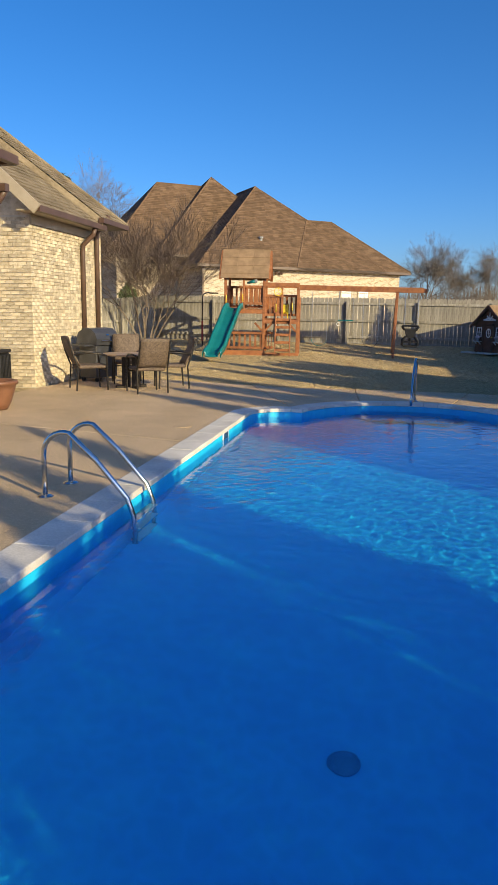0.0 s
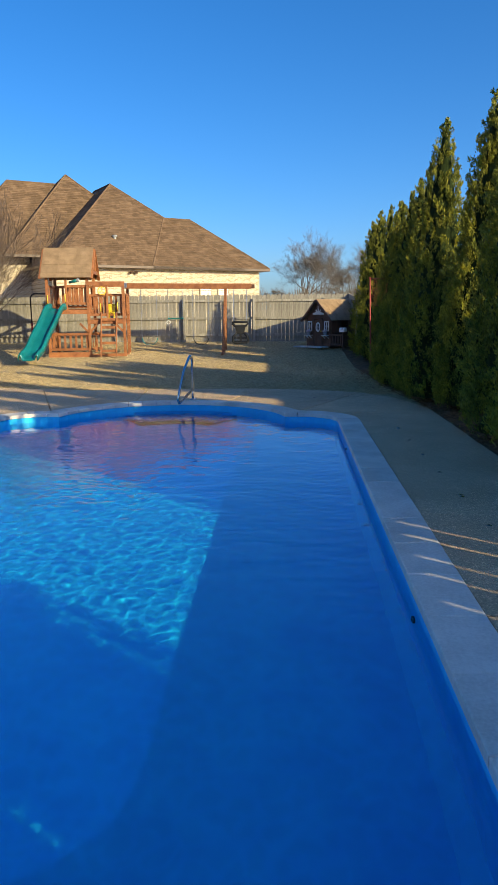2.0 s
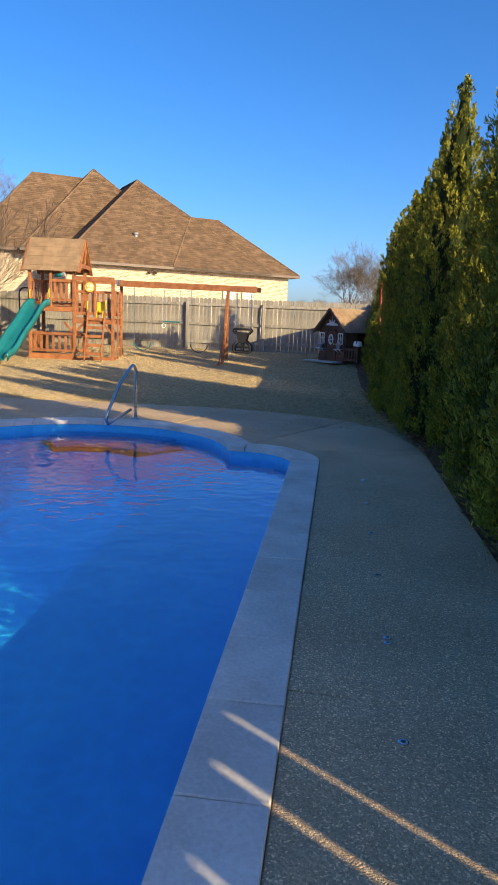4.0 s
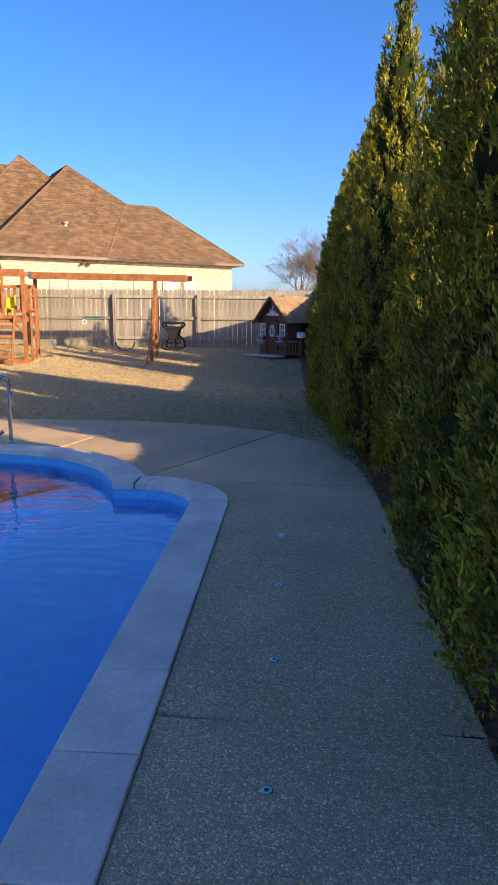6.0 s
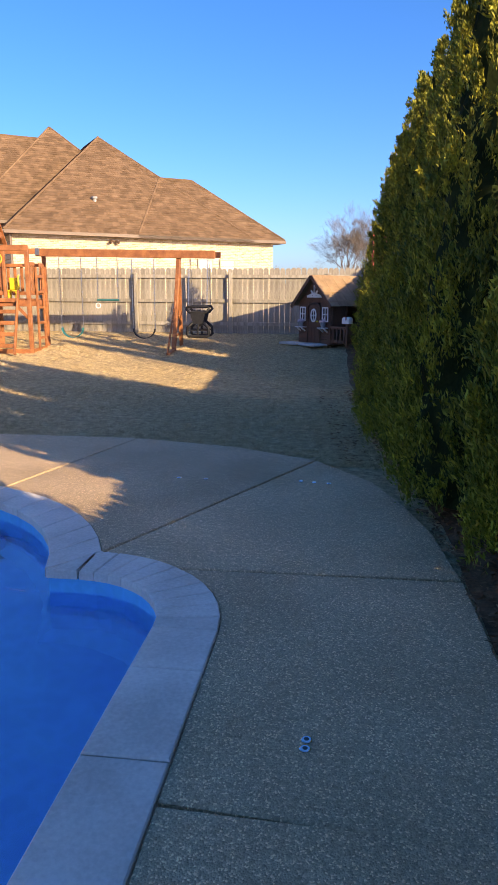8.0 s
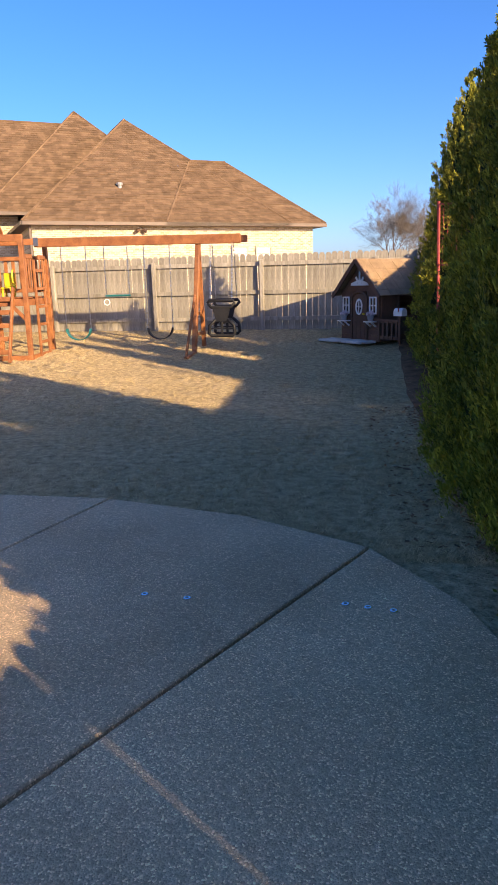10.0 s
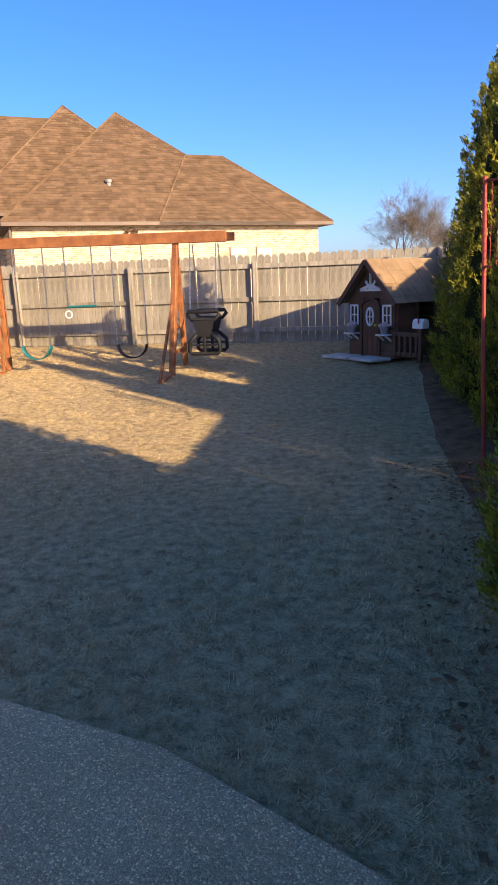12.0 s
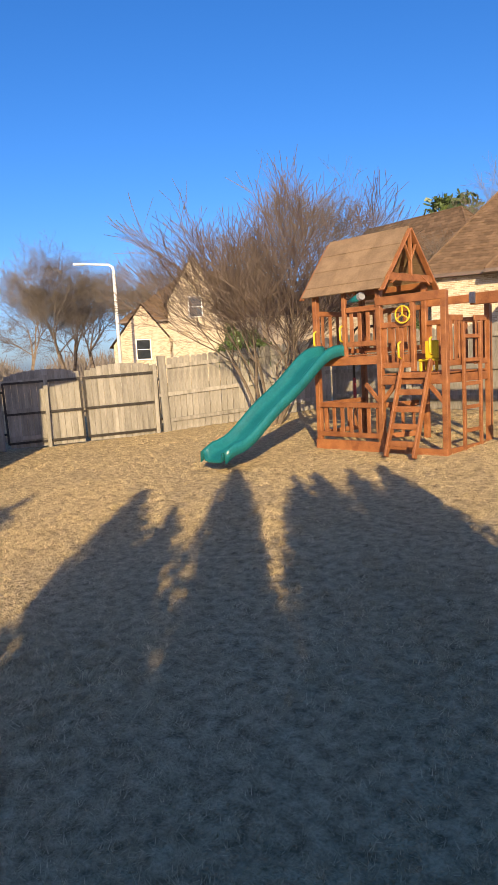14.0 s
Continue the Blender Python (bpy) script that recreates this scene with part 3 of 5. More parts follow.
# ---- bare trees ----
def branch_mesh(name, mat, seed, stems, levels, length, spread, radius, sides=4, split=3, shrink=0.72, up=0.25, start=0.0):
    """Tapered trunk and limbs, forking into fine twigs."""
    rng = random.Random(seed)
    store = {True: ([], []), False: ([], [])}

    def seg(p, q, r0, r1, k, thick):
        verts, faces = store[thick]
        d = (q - p).normalized()
        s = d.orthogonal().normalized()
        o = d.cross(s)
        b = len(verts)
        for c, r in ((p, r0), (q, r1)):
            for i in range(k):
                an = 2 * math.pi * i / k
                verts.append(tuple(c + r * (math.cos(an) * s + math.sin(an) * o)))
        for i in range(k):
            faces.append((b + i, b + (i + 1) % k, b + k + (i + 1) % k, b + k + i))

    def grow(p, d, ln, r, lev):
        steps = 3 if lev else 2
        for st in range(steps):
            d = (d + Vector((rng.gauss(0, 0.12), rng.gauss(0, 0.12), rng.gauss(0, 0.06) + up * 0.12))).normalized()
            q = p + d * ln / steps
            r1 = max(r * 0.84, 0.0034)
            seg(p, q, r, r1, sides if lev > 1 else 3, lev >= levels - 1)
            p, r = q, r1
            if lev and (st or lev < levels):
                for _ in range(split if st == steps - 1 else 1):
                    e = (d + Vector((rng.gauss(0, spread), rng.gauss(0, spread), rng.gauss(0, spread * 0.6) + up * 0.3))).normalized()
                    grow(p, e, ln * shrink * rng.uniform(0.75, 1.15), r * 0.66, lev - 1)

    for s in range(stems):
        an = 2 * math.pi * s / max(stems, 1) + rng.uniform(-0.4, 0.4)
        lean = start * rng.uniform(0.6, 1.2)
        grow(Vector((0.12 * math.cos(an) * (stems > 1), 0.12 * math.sin(an) * (stems > 1), -0.05)), Vector((lean * math.cos(an), lean * math.sin(an), 1)).normalized(), length * rng.uniform(0.85, 1.1), radius, levels)
    made = []
    for thick, kind_mat in ((True, BARK), (False, mat)):
        me = bpy.data.meshes.new("limbs" if thick else "twigs")
        me.from_pydata(store[thick][0], [], store[thick][1])
        me.materials.append(kind_mat)
        made.append(me)
    return made


def bare_tree(x, y, z, meshes, scale, turn, label, group="", name="bare_tree"):
    ob = thing(name, pose(x, y, z, 0, 0, turn), label, "tree", group)
    for nm, me in zip(("trunk", "crown"), meshes):
        q = new(nm, me)
        q.parent = ob
        q.scale = (scale, scale, scale)
    return ob


MYRTLE = branch_mesh("crape_myrtle", TWIG, 5, 7, 5, 1.12, 0.36, 0.032, split=2, shrink=0.80, start=0.38)
FAR_A = branch_mesh("far_bare_tree", FARTWIG, 11, 1, 7, 2.3, 0.50, 0.17, split=2, shrink=0.76, up=0.15)
FAR_B = branch_mesh("far_bare_tree", FARTWIG, 23, 1, 7, 2.2, 0.44, 0.16, split=2, shrink=0.78, up=0.3)
bare_tree(-12.5, 18.5, 0.36, MYRTLE, 1.5, 20, "leafless multi-stemmed crape myrtle beside the play tower", name="crape_myrtle")


# ---- houses ----
def shingled(name, corners, mat, parent, course=0.16, width=0.32):
    """A roof slope (3 or 4 corners, eave first two) of overlapping shingle courses."""
    a, b, c, d = (Vector(p) for p in (corners if len(corners) == 4 else (*corners, corners[2])))
    slope = ((d - a) + (c - b)) / 2
    n = (b - a).cross(slope).normalized()
    if n.z < 0:
        n = -n
    rows = max(2, int(slope.length / course))
    verts, faces = [], []
    for i in range(rows):
        u0, u1 = i / rows, (i + 1) / rows
        l0, r0, l1, r1 = a.lerp(d, u0), b.lerp(c, u0), a.lerp(d, u1), b.lerp(c, u1)
        cols = max(1, int((r0 - l0).length / width))
        off = 0.5 if i % 2 else 0.0
        cuts = [0.0] + [(k + off) / cols for k in range(0 if off else 1, cols)] + [1.0]
        for s0, s1 in zip(cuts, cuts[1:]):
            lift = n * random.uniform(0.012, 0.022)
            k = len(verts)
            verts += [l0.lerp(r0, s0) + lift, l0.lerp(r0, s1) + lift, l1.lerp(r1, s1) + n * 0.002, l1.lerp(r1, s0) + n * 0.002, l0.lerp(r0, s0), l0.lerp(r0, s1)]
            faces += [(k, k + 1, k + 2, k + 3), (k + 4, k + 5, k + 1, k)]
    return mesh_part(name, [tuple(v) for v in verts], faces, mat, parent)


def hip_roof(parent, u0, u1, v0, v1, z, rise, mat, ridge=None, over=0.4, course=0.18, width=0.36):
    """Hip roof over a rectangle; ridge: (axis, start, end) or a single apex in the middle."""
    u0, u1, v0, v1 = u0 - over, u1 + over, v0 - over, v1 + over
    if ridge[0] == "u":
        m = ridge[3] if len(ridge) > 3 else (v0 + v1) / 2
        r0, r1 = (ridge[1], m, z + rise), (ridge[2], m, z + rise)
        slopes = [((u0, v0, z), (u1, v0, z), r1, r0), ((u1, v1, z), (u0, v1, z), r0, r1), ((u0, v1, z), (u0, v0, z), r0), ((u1, v0, z), (u1, v1, z), r1)]
    else:
        m = ridge[3] if len(ridge) > 3 else (u0 + u1) / 2
        r0, r1 = (m, ridge[1], z + rise), (m, ridge[2], z + rise)
        slopes = [((u0, v0, z), (u1, v0, z), r0), ((u1, v1, z), (u0, v1, z), r1), ((u0, v1, z), (u0, v0, z), r0, r1), ((u1, v0, z), (u1, v1, z), r1, r0)]
    for s in slopes:
        shingled("roof_slope", s, mat, parent, course, width)
    bm = tube([r0, r1], 0.07, 6)
    for a in ((u0, v0), (u0, v1)):
        tube([(*a, z + 0.02), r0 if ridge[0] == "u" or a[1] == v0 else r1], 0.05, 5, bm)
    for a in ((u1, v0), (u1, v1)):
        tube([(*a, z + 0.02), r1 if ridge[0] == "u" or a[1] == v1 else r0], 0.05, 5, bm)
    part("ridge_cap", bm, mat, parent)
    eave = bmesh.new()
    for p, q in (((u0, v0), (u1, v0)), ((u1, v0), (u1, v1)), ((u1, v1), (u0, v1)), ((u0, v1), (u0, v0))):
        beam((*p, z - 0.07), (*q, z - 0.07), 0.12, 0.14, bm=eave)
    part("gutter", eave, BROWNTRIM, parent)
    part("soffit", box(((u0 + u1) / 2, (v0 + v1) / 2, z - 0.12), (u1 - u0 - 0.1, v1 - v0 - 0.1, 0.03)), BROWNTRIM, parent)


def brick_material(name):
    """Cream brickwork for walls far from the walk."""
    m = material(name, (0.5, 0.42, 0.30), (0.68, 0.60, 0.46), 2, 0.85, 0.2)
    n, l = m.node_tree.nodes, m.node_tree.links
    tx = n.new("ShaderNodeTexBrick")
    tx.inputs["Color1"].default_value, tx.inputs["Color2"].default_value = (0.31, 0.225, 0.14, 1), (0.56, 0.45, 0.315, 1)
    tx.inputs["Mortar"].default_value = (0.58, 0.52, 0.42, 1)
    tx.inputs["Scale"].default_value, tx.inputs["Mortar Size"].default_value = 1.0, 0.008
    tx.inputs["Brick Width"].default_value, tx.inputs["Row Height"].default_value = 0.21, 0.075
    mp = n.new("ShaderNodeMapping")
    mp.inputs["Rotation"].default_value = (radians(90), 0, 0)
    l.new(n["Texture Coordinate"].outputs["Object"], mp.inputs[0])
    l.new(mp.outputs[0], tx.inputs[0])
    l.new(tx.outputs[0], n["Principled BSDF"].inputs["Base Color"])
    return m


FARBRICK = brick_material("far_brickwork")


def window_on(parent, c, w, h, turn=0.0, frame_mat=WHITE):
    """A framed window standing a little proud of a wall that faces -v when turn is 0."""
    r = Matrix.Rotation(radians(turn), 3, "Z")
    put = lambda p: Vector(c) + r @ Vector(p)
    win = part("window", box(put((0, 0.02, 0)), (w, 0.05, h), r), DARKGLASS, parent)
    for p, s in (((-w / 2, -0.02, 0), (0.07, 0.1, h + 0.07)), ((w / 2, -0.02, 0), (0.07, 0.1, h + 0.07)), ((0, -0.02, h / 2), (w, 0.1, 0.07)), ((0, -0.03, -h / 2), (w + 0.1, 0.12, 0.07)), ((0, -0.02, 0), (w - 0.07, 0.06, 0.04))):
        part("window_frame", box(put(p), s, r), frame_mat, win)
    return win


def neighbour_house():
    z0, ze = 0.6, 4.28
    root = thing("house", pose(-13.8, 30.77, 0, 0, 0, 34), "cream brick house with a large brown shingled hip roof", "house")
    part("wall", prism([(0.4, 0.4), (13.3, 0.4), (13.3, 7.0), (0.4, 7.0)], z0, ze - 0.1), FARBRICK, root)
    part("wall", prism([(0.41, 6.9), (11.6, 6.9), (11.6, 15), (0.41, 15)], z0, ze - 0.1), FARBRICK, root)
    part("wall", prism([(-3.4, 5.2), (0.395, 5.2), (0.395, 14.8), (-3.4, 14.8)], z0, 5.0), FARBRICK, root)
    hip_roof(root, 0.4, 11.6, 0.4, 15.6, ze, 5.4, ROOFING, ("v", 6.45, 9.6, 6.0))
    hip_roof(root, 6.4, 13.4, 0.4, 7.1, ze - 0.004, 3.15, ROOFING, ("u", 8.4, 10.24))
    hip_roof(root, -3.6, 8.4, 5.2, 14.6, 5.05, 4.95, ROOFING, ("u", 0.4, 4.2))
    hip_roof(root, -0.8, 9.4, 4.6, 14.8, 5.04, 5.55, ROOFING, ("u", 4.1, 4.2))
    part("downspout", box((0.32, 0.30, 2.3), (0.10, 0.08, 3.7), None, 0.01), BROWNTRIM, root)
    vent = part("roof_vent", tube([(4.5, 1.95, 5.6), (4.5, 1.95, 6.0)], 0.09, 10), GREYPLASTIC, root)
    part("vent_cap", tube([(4.5, 1.95, 6.0), (4.5, 1.95, 6.1)], 0.14, 10), GREYPLASTIC, vent)
    for u in (9.5, 10.7):
        win = window_on(root, (u, 0.39, 2.95), 0.75, 0.6, frame_mat=TANTRIM)
        for i in range(9):
            part("blind_slat", box((u, 0.352, 2.69 + 0.065 * i), (0.66, 0.02, 0.055)), WHITE, win)
    lamp = part("flood_light", box((4.9, 0.30, 4.02), (0.12, 0.1, 0.08)), BROWNTRIM, root)
    for du in (-0.13, 0.13):
        part("lamp_head", tube([(4.9 + du * 0.6, 0.27, 3.98), (4.9 + du * 1.7, 0.16, 3.9)], 0.07, 8), BROWNTRIM, lamp)


neighbour_house()


def far_house(m, w, d, ze, rise, label, wall, gables=(), z0=0.0):
    root = thing("house", m, label, "house")
    part("wall", prism([(0, 0), (w, 0), (w, d), (0, d)], z0, ze - 0.1), wall, root)
    hip_roof(root, 0, w, 0, d, ze, rise, ROOFING, ("u", d * 0.5, w - d * 0.5) if w > d else ("v", w * 0.5, d - w * 0.5), course=0.3, width=0.6)
    for u, gw, gz, gh in gables:
        bm = bmesh.new()
        pts = [(u - gw / 2, -0.7, z0), (u + gw / 2, -0.7, z0), (u + gw / 2, -0.7, gz), (u, -0.7, gz + gh), (u - gw / 2, -0.7, gz)]
        f = [bm.verts.new(p) for p in pts]
        b = [bm.verts.new((p[0], d * 0.45, p[2])) for p in pts]
        bm.faces.new(f)
        for i in range(5):
            bm.faces.new((f[(i + 1) % 5], f[i], b[i], b[(i + 1) % 5]))
        g = part("gable", bm, wall, root)
        for sx in (-1, 1):
            shingled("roof_slope", ((u + sx * (gw / 2 + 0.3), -1.0, gz - 0.2), (u + sx * (gw / 2 + 0.3), d * 0.45, gz - 0.2), (u, d * 0.45, gz + gh + 0.12), (u, -1.0, gz + gh + 0.12)), ROOFING, g, 0.3, 0.6)
        window_on(g, (u, -0.72, gz - 0.4), gw * 0.24, 1.5)
    return root


far_house(pose(-42.0, 44.0, 0, 0, 0, 0), 17.5, 9.0, 5.5, 5.7, "brown-roofed cream brick house behind the fence", FARBRICK, z0=0.6)
far_house(pose(-48.8, 33.6, 0, 0, 0, 56), 15, 9.0, 5.4, 4.0, "two-storey cream brick house with steep gables", FARBRICK, ((5.4, 4.2, 6.6, 3.4), (1.3, 4.5, 3.6, 2.9)))


# ---- own house corner with separate bricks ----
def own_house():
    X, Y, H = -11.0, 7.1, 3.62
    root = thing("house", pose(X, Y, 0), "cream brick house corner with tan shingled roof and brown gutters", "house")
    wall = part("wall", prism([(-8, 0.012), (-0.012, 0.012), (-0.012, 3.0), (-8, 3.0)], -0.1, H), MORTAR, root)
    part("wall", prism([(-8, 2.99), (-0.02, 2.99), (-0.02, 3.7), (-8, 3.7)], -0.1, H + 0.4), MORTAR, root)
    bw, bh, j = 0.195, 0.066, 0.010
    shared = []
    for ln in (bw, 0.5 * (bw - j)):
        for ax in (0, 1):
            me = bpy.data.meshes.new("brick")
            bm = box((0, 0, 0), (ln, 0.02, bh) if ax == 0 else (0.02, ln, bh), None, 0.003)
            bm.to_mesh(me)
            bm.free()
            me.materials.append(BRICK)
            shared.append(me)
    rest = bmesh.new()
    rows = int(H / (bh + j))
    count = 0
    for face in (0, 1):
        run = 3.2 if face == 0 else 3.7
        for i in range(rows):
            z = 0.0 + bh / 2 + i * (bh + j)
            s = 0.0 if i % 2 else -0.5 * (bw + j)
            while s < run:
                ln = min(bw, run - s)
                mid = max(s, 0.0) + (min(s + bw, run) - max(s, 0.0)) / 2
                size = min(s + bw, run) - max(s, 0.0)
                half = size < 0.7 * bw
                p = (-mid, 0.004, z) if face == 0 else (-0.004, mid, z)
                near = (face == 0 and mid < 0.95) or (face == 1 and mid < 1.05)
                if near and count < 300 and z < 2.4:
                    ob = new("brick", shared[(2 if half else 0) + face])
                    ob.parent = wall
                    ob.location = p
                    count += 1
                else:
                    box(p, (size, 0.02, bh) if face == 0 else (0.02, size, bh), None, 0.0, rest)
                s += bw + j
    part("brickwork", rest, BRICKREST, root)["kind"] = "stuff"
    # soldier course, frieze, gutters, downspouts, roof
    part("frieze_board", box((0.02, 1.5, H - 0.10), (0.05, 3.0, 0.2)), TANTRIM, root)
    part("gutter", beam((0.42, -0.45, H + 0.05), (0.42, 3.0, H + 0.05), 0.13, 0.12), BROWNTRIM, root)
    part("gutter", beam((0.50, 2.6, H + 0.20), (0.50, 4.3, H + 0.20), 0.13, 0.12), BROWNTRIM, root)
    part("soffit", box((0.2, 1.3, H + 0.02), (0.5, 3.5, 0.03)), TANTRIM, root)
    part("soffit", box((0.22, 3.5, H + 0.16), (0.52, 1.6, 0.03)), BROWNTRIM, root)
    for y, h in ((2.45, H - 0.1), (3.3, H + 0.3)):
        part("downspout", tube([(0.40, y, h + 0.1), (0.36, y, h - 0.05), (0.09, y, h - 0.30), (0.07, y, h - 0.45), (0.07, y, 0.05)], 0.06, 8), BROWNTRIM, root, smooth=True)
    e = H + 0.1
    t = math.tan(radians(41))
    rz = lambda x, b: b + (0.45 - x) * t
    shingled("roof_slope", ((0.45, -0.5, e), (0.45, 2.85, e), (-5.5, -0.45, rz(-5.5, e)), (-5.5, -0.5, rz(-5.5, e))), OWNROOF, root)
    shingled("roof_slope", ((0.52, 2.7, e + 0.14), (0.52, 4.3, e + 0.14), (-5.5, -1.7, rz(-5.5, e + 0.14))), OWNROOF, root)
    shingled("roof_slope", ((0.52, 4.3, e + 0.14), (-11.0, 4.3, e + 0.14), (-5.5, -1.7, rz(-5.5, e + 0.14))), OWNROOF, root)
    mesh_part("roof_step", [(0.5, 2.7, e - 0.02), (0.5, 2.7, e + 0.14), (-5.5, -1.7, rz(-5.5, e + 0.14)), (-5.5, -1.7, rz(-5.5, e) - 0.05)], [(0, 1, 2, 3)], OWNROOF, root)
    part("ridge_cap", tube([(0.52, 4.3, e + 0.16), (-5.5, -1.7, rz(-5.5, e + 0.16))], 0.05, 6), OWNROOF, root)
    part("rake_board", beam((0.45, -0.5, e - 0.08), (-5.5, -0.5, rz(-5.5, e) - 0.08), 0.05, 0.22), TANTRIM, root)
    mesh_part("gable_wall", [(-0.02, 0.0, H - 0.02), (-5.5, 0.0, H - 0.02), (-5.5, 0.0, rz(-5.5, e) - 0.1), (-0.02, 0.0, H + 0.3)], [(0, 1, 2, 3)], BRICKREST, root)
    # porch eave nearer the pool
    part("porch_eave", beam((1.45, -3.1, 4.0), (-4.0, -3.1, 4.0), 0.14, 0.13), BROWNTRIM, root)
    part("porch_eave", beam((1.45, -3.1, 4.0), (1.45, -7.5, 4.0), 0.14, 0.13), BROWNTRIM, root)
    part("porch_eave", beam((0.9, -2.4, 3.72), (-4.0, -2.4, 3.72), 0.14, 0.13), BROWNTRIM, root)
    part("porch_roof", prism([(-4, -7.5), (1.4, -7.5), (1.4, -3.05), (-4, -3.05)], 4.06, 4.12), OWNROOF, root)
    part("downspout", tube([(0.85, -2.4, 3.66), (0.7, -2.35, 3.5), (0.35, -2.3, 3.3), (0.30, -2.3, 3.1), (0.30, -2.3, 0.02)], 0.055, 8), BROWNTRIM, root, smooth=True)


own_house()


# ---- playset ----
PS = pose(-9.05, 16.85, 0.27, 0, 0, 6.5)
play = thing("playset", PS, "red-brown cedar playset with roofed tower and swing beam", "playset")


def bar(name, a, b, w=0.09, d=0.09, mat=REDWOOD, label="", parent=None):
    return part(name, beam(a, b, w, d, bevel=0.006), mat, parent or play, label)


TW, TD, PW = 1.32, 1.30, 1.16           # tower width, depth, width of the lower platform
for u, v in ((0, 0), (TW, 0), (0, TD), (TW, TD)):
    bar("tower_post", (u, v, -0.05), (u, v, 2.72))
for u, h in ((TW + PW, 2.42),):
    for v in (0, TD):
        bar("platform_post", (u, v, -0.05), (u, v, h))
bar("platform_post", (TW + 0.62, 0.0, 1.25), (TW + 0.62, 0.0, 2.30), 0.07, 0.07)
bar("platform_post", (0.62, 0.0, 1.5), (0.62, 0.0, 2.68), 0.07, 0.07)
for z, u0, u1 in ((1.45, 0, TW), (1.12, TW, TW + PW)):
    for v in (-0.02, TD + 0.02):
        bar("deck_beam", (u0 - 0.05, v, z), (u1 + 0.05, v, z), 0.04, 0.14)
    for u in (u0, u1):
        bar("deck_beam", (u, 0.03, z), (u, TD - 0.03, z), 0.04, 0.13)
    k = u0 + 0.08
    while k < u1:
        bar("deck_board", (k, 0.02, z + 0.09), (k, TD - 0.02, z + 0.09), 0.13, 0.025)
        k += 0.142
# rails and slats
def rail(u0, v0, u1, v1, zb, zt, n):
    bar("rail", (u0, v0, zb), (u1, v1, zb), 0.035, 0.085)
    bar("rail", (u0, v0, zt), (u1, v1, zt), 0.035, 0.085)
    for i in range(n):
        s = (i + 0.5) / n
        u, v = u0 + (u1 - u0) * s, v0 + (v1 - v0) * s
        off = 0.03 if v0 == v1 else 0.0
        bar("slat", (u, v + off, zb - 0.02), (u, v + off, zt + 0.02), 0.075 if v0 == v1 else 0.02, 0.02 if v0 == v1 else 0.075)


rail(0.66, 0.0, TW, 0.0, 1.72, 2.28, 4)
rail(0, TD, TW, TD, 1.62, 2.3, 8)
rail(0.0, 0.06, 0.0, TD, 1.62, 2.28, 6)
rail(TW, 0.0, TW + 0.62, 0.0, 1.35, 1.98, 4)
rail(TW, TD, TW + PW, TD, 1.35, 2.02, 7)
rail(TW + PW, 0.1, TW + PW, 0.5, 1.35, 2.02, 3)
rail(TW + PW, 0.85, TW + PW, TD, 1.35, 2.02, 3)
rail(0.04, -0.02, TW, -0.02, 0.22, 0.72, 7)
rail(0.0, 0.1, 0.0, TD, 0.22, 0.72, 6)
rail(TW + 0.04, 0.05, TW + 0.3, 0.6, 0.22, 0.72, 3)
bar("sandbox_board", (-0.05, -0.05, 0.03), (TW + 0.05, -0.05, 0.03), 0.04, 0.2)
bar("sandbox_board", (TW, -0.05, 0.0), (TW + PW + 0.05, -0.05, 0.0), 0.04, 0.14)
bar("sandbox_board", (TW + PW + 0.02, -0.05, 0.0), (TW + PW + 0.02, TD, 0.0), 0.04, 0.14)
k = TW + 0.1
while k < TW + PW:
    bar("floor_board", (k, 0.0, 0.0), (k, TD, 0.0), 0.13, 0.025, PLAYROOF)
    k += 0.142
bar("top_rail", (TW - 0.05, -0.03, 2.36), (TW + PW + 0.05, -0.03, 2.36), 0.04, 0.13)
bar("top_rail", (TW - 0.05, TD + 0.03, 2.36), (TW + PW + 0.05, TD + 0.03, 2.36), 0.04, 0.13)
for u, sgn in ((TW, -1), (TW + PW, -1)):
    bar("brace", (u, -0.01, 0.75), (u + sgn * 0.3, -0.01, 1.07), 0.04, 0.07)
bar("brace", (TW, -0.01, 0.75), (TW + 0.3, -0.01, 1.07), 0.04, 0.07)
# roof
ze, za, yo = 2.66, 3.55, 0.16
for sv, v_e, lbl in ((1, -yo, 0), (-1, TD + yo, 1)):
    for i in range(7):
        s0, s1 = i / 7, (i + 1) / 7 + 0.015
        v0, v1 = v_e + (TD / 2 - v_e) * s0, v_e + (TD / 2 - v_e) * min(s1, 1)
        z0, z1 = ze - 0.1 + (za - ze + 0.1) * s0, ze - 0.1 + (za - ze + 0.1) * min(s1, 1)
        for c in range(3):
            a = -0.16 + (TW + 0.32) * c / 3
            b = -0.16 + (TW + 0.32) * (c + 1) / 3 - 0.004
            mid = ((a + b) / 2, (v0 + v1) / 2, (z0 + z1) / 2 + 0.012 * (i % 2))
            ang = math.atan2(z1 - z0, v1 - v0)
            part("roof_board", box(mid, (b - a, math.hypot(v1 - v0, z1 - z0) + 0.02, 0.018), Matrix.Rotation(ang, 3, "X")), PLAYROOF, play)
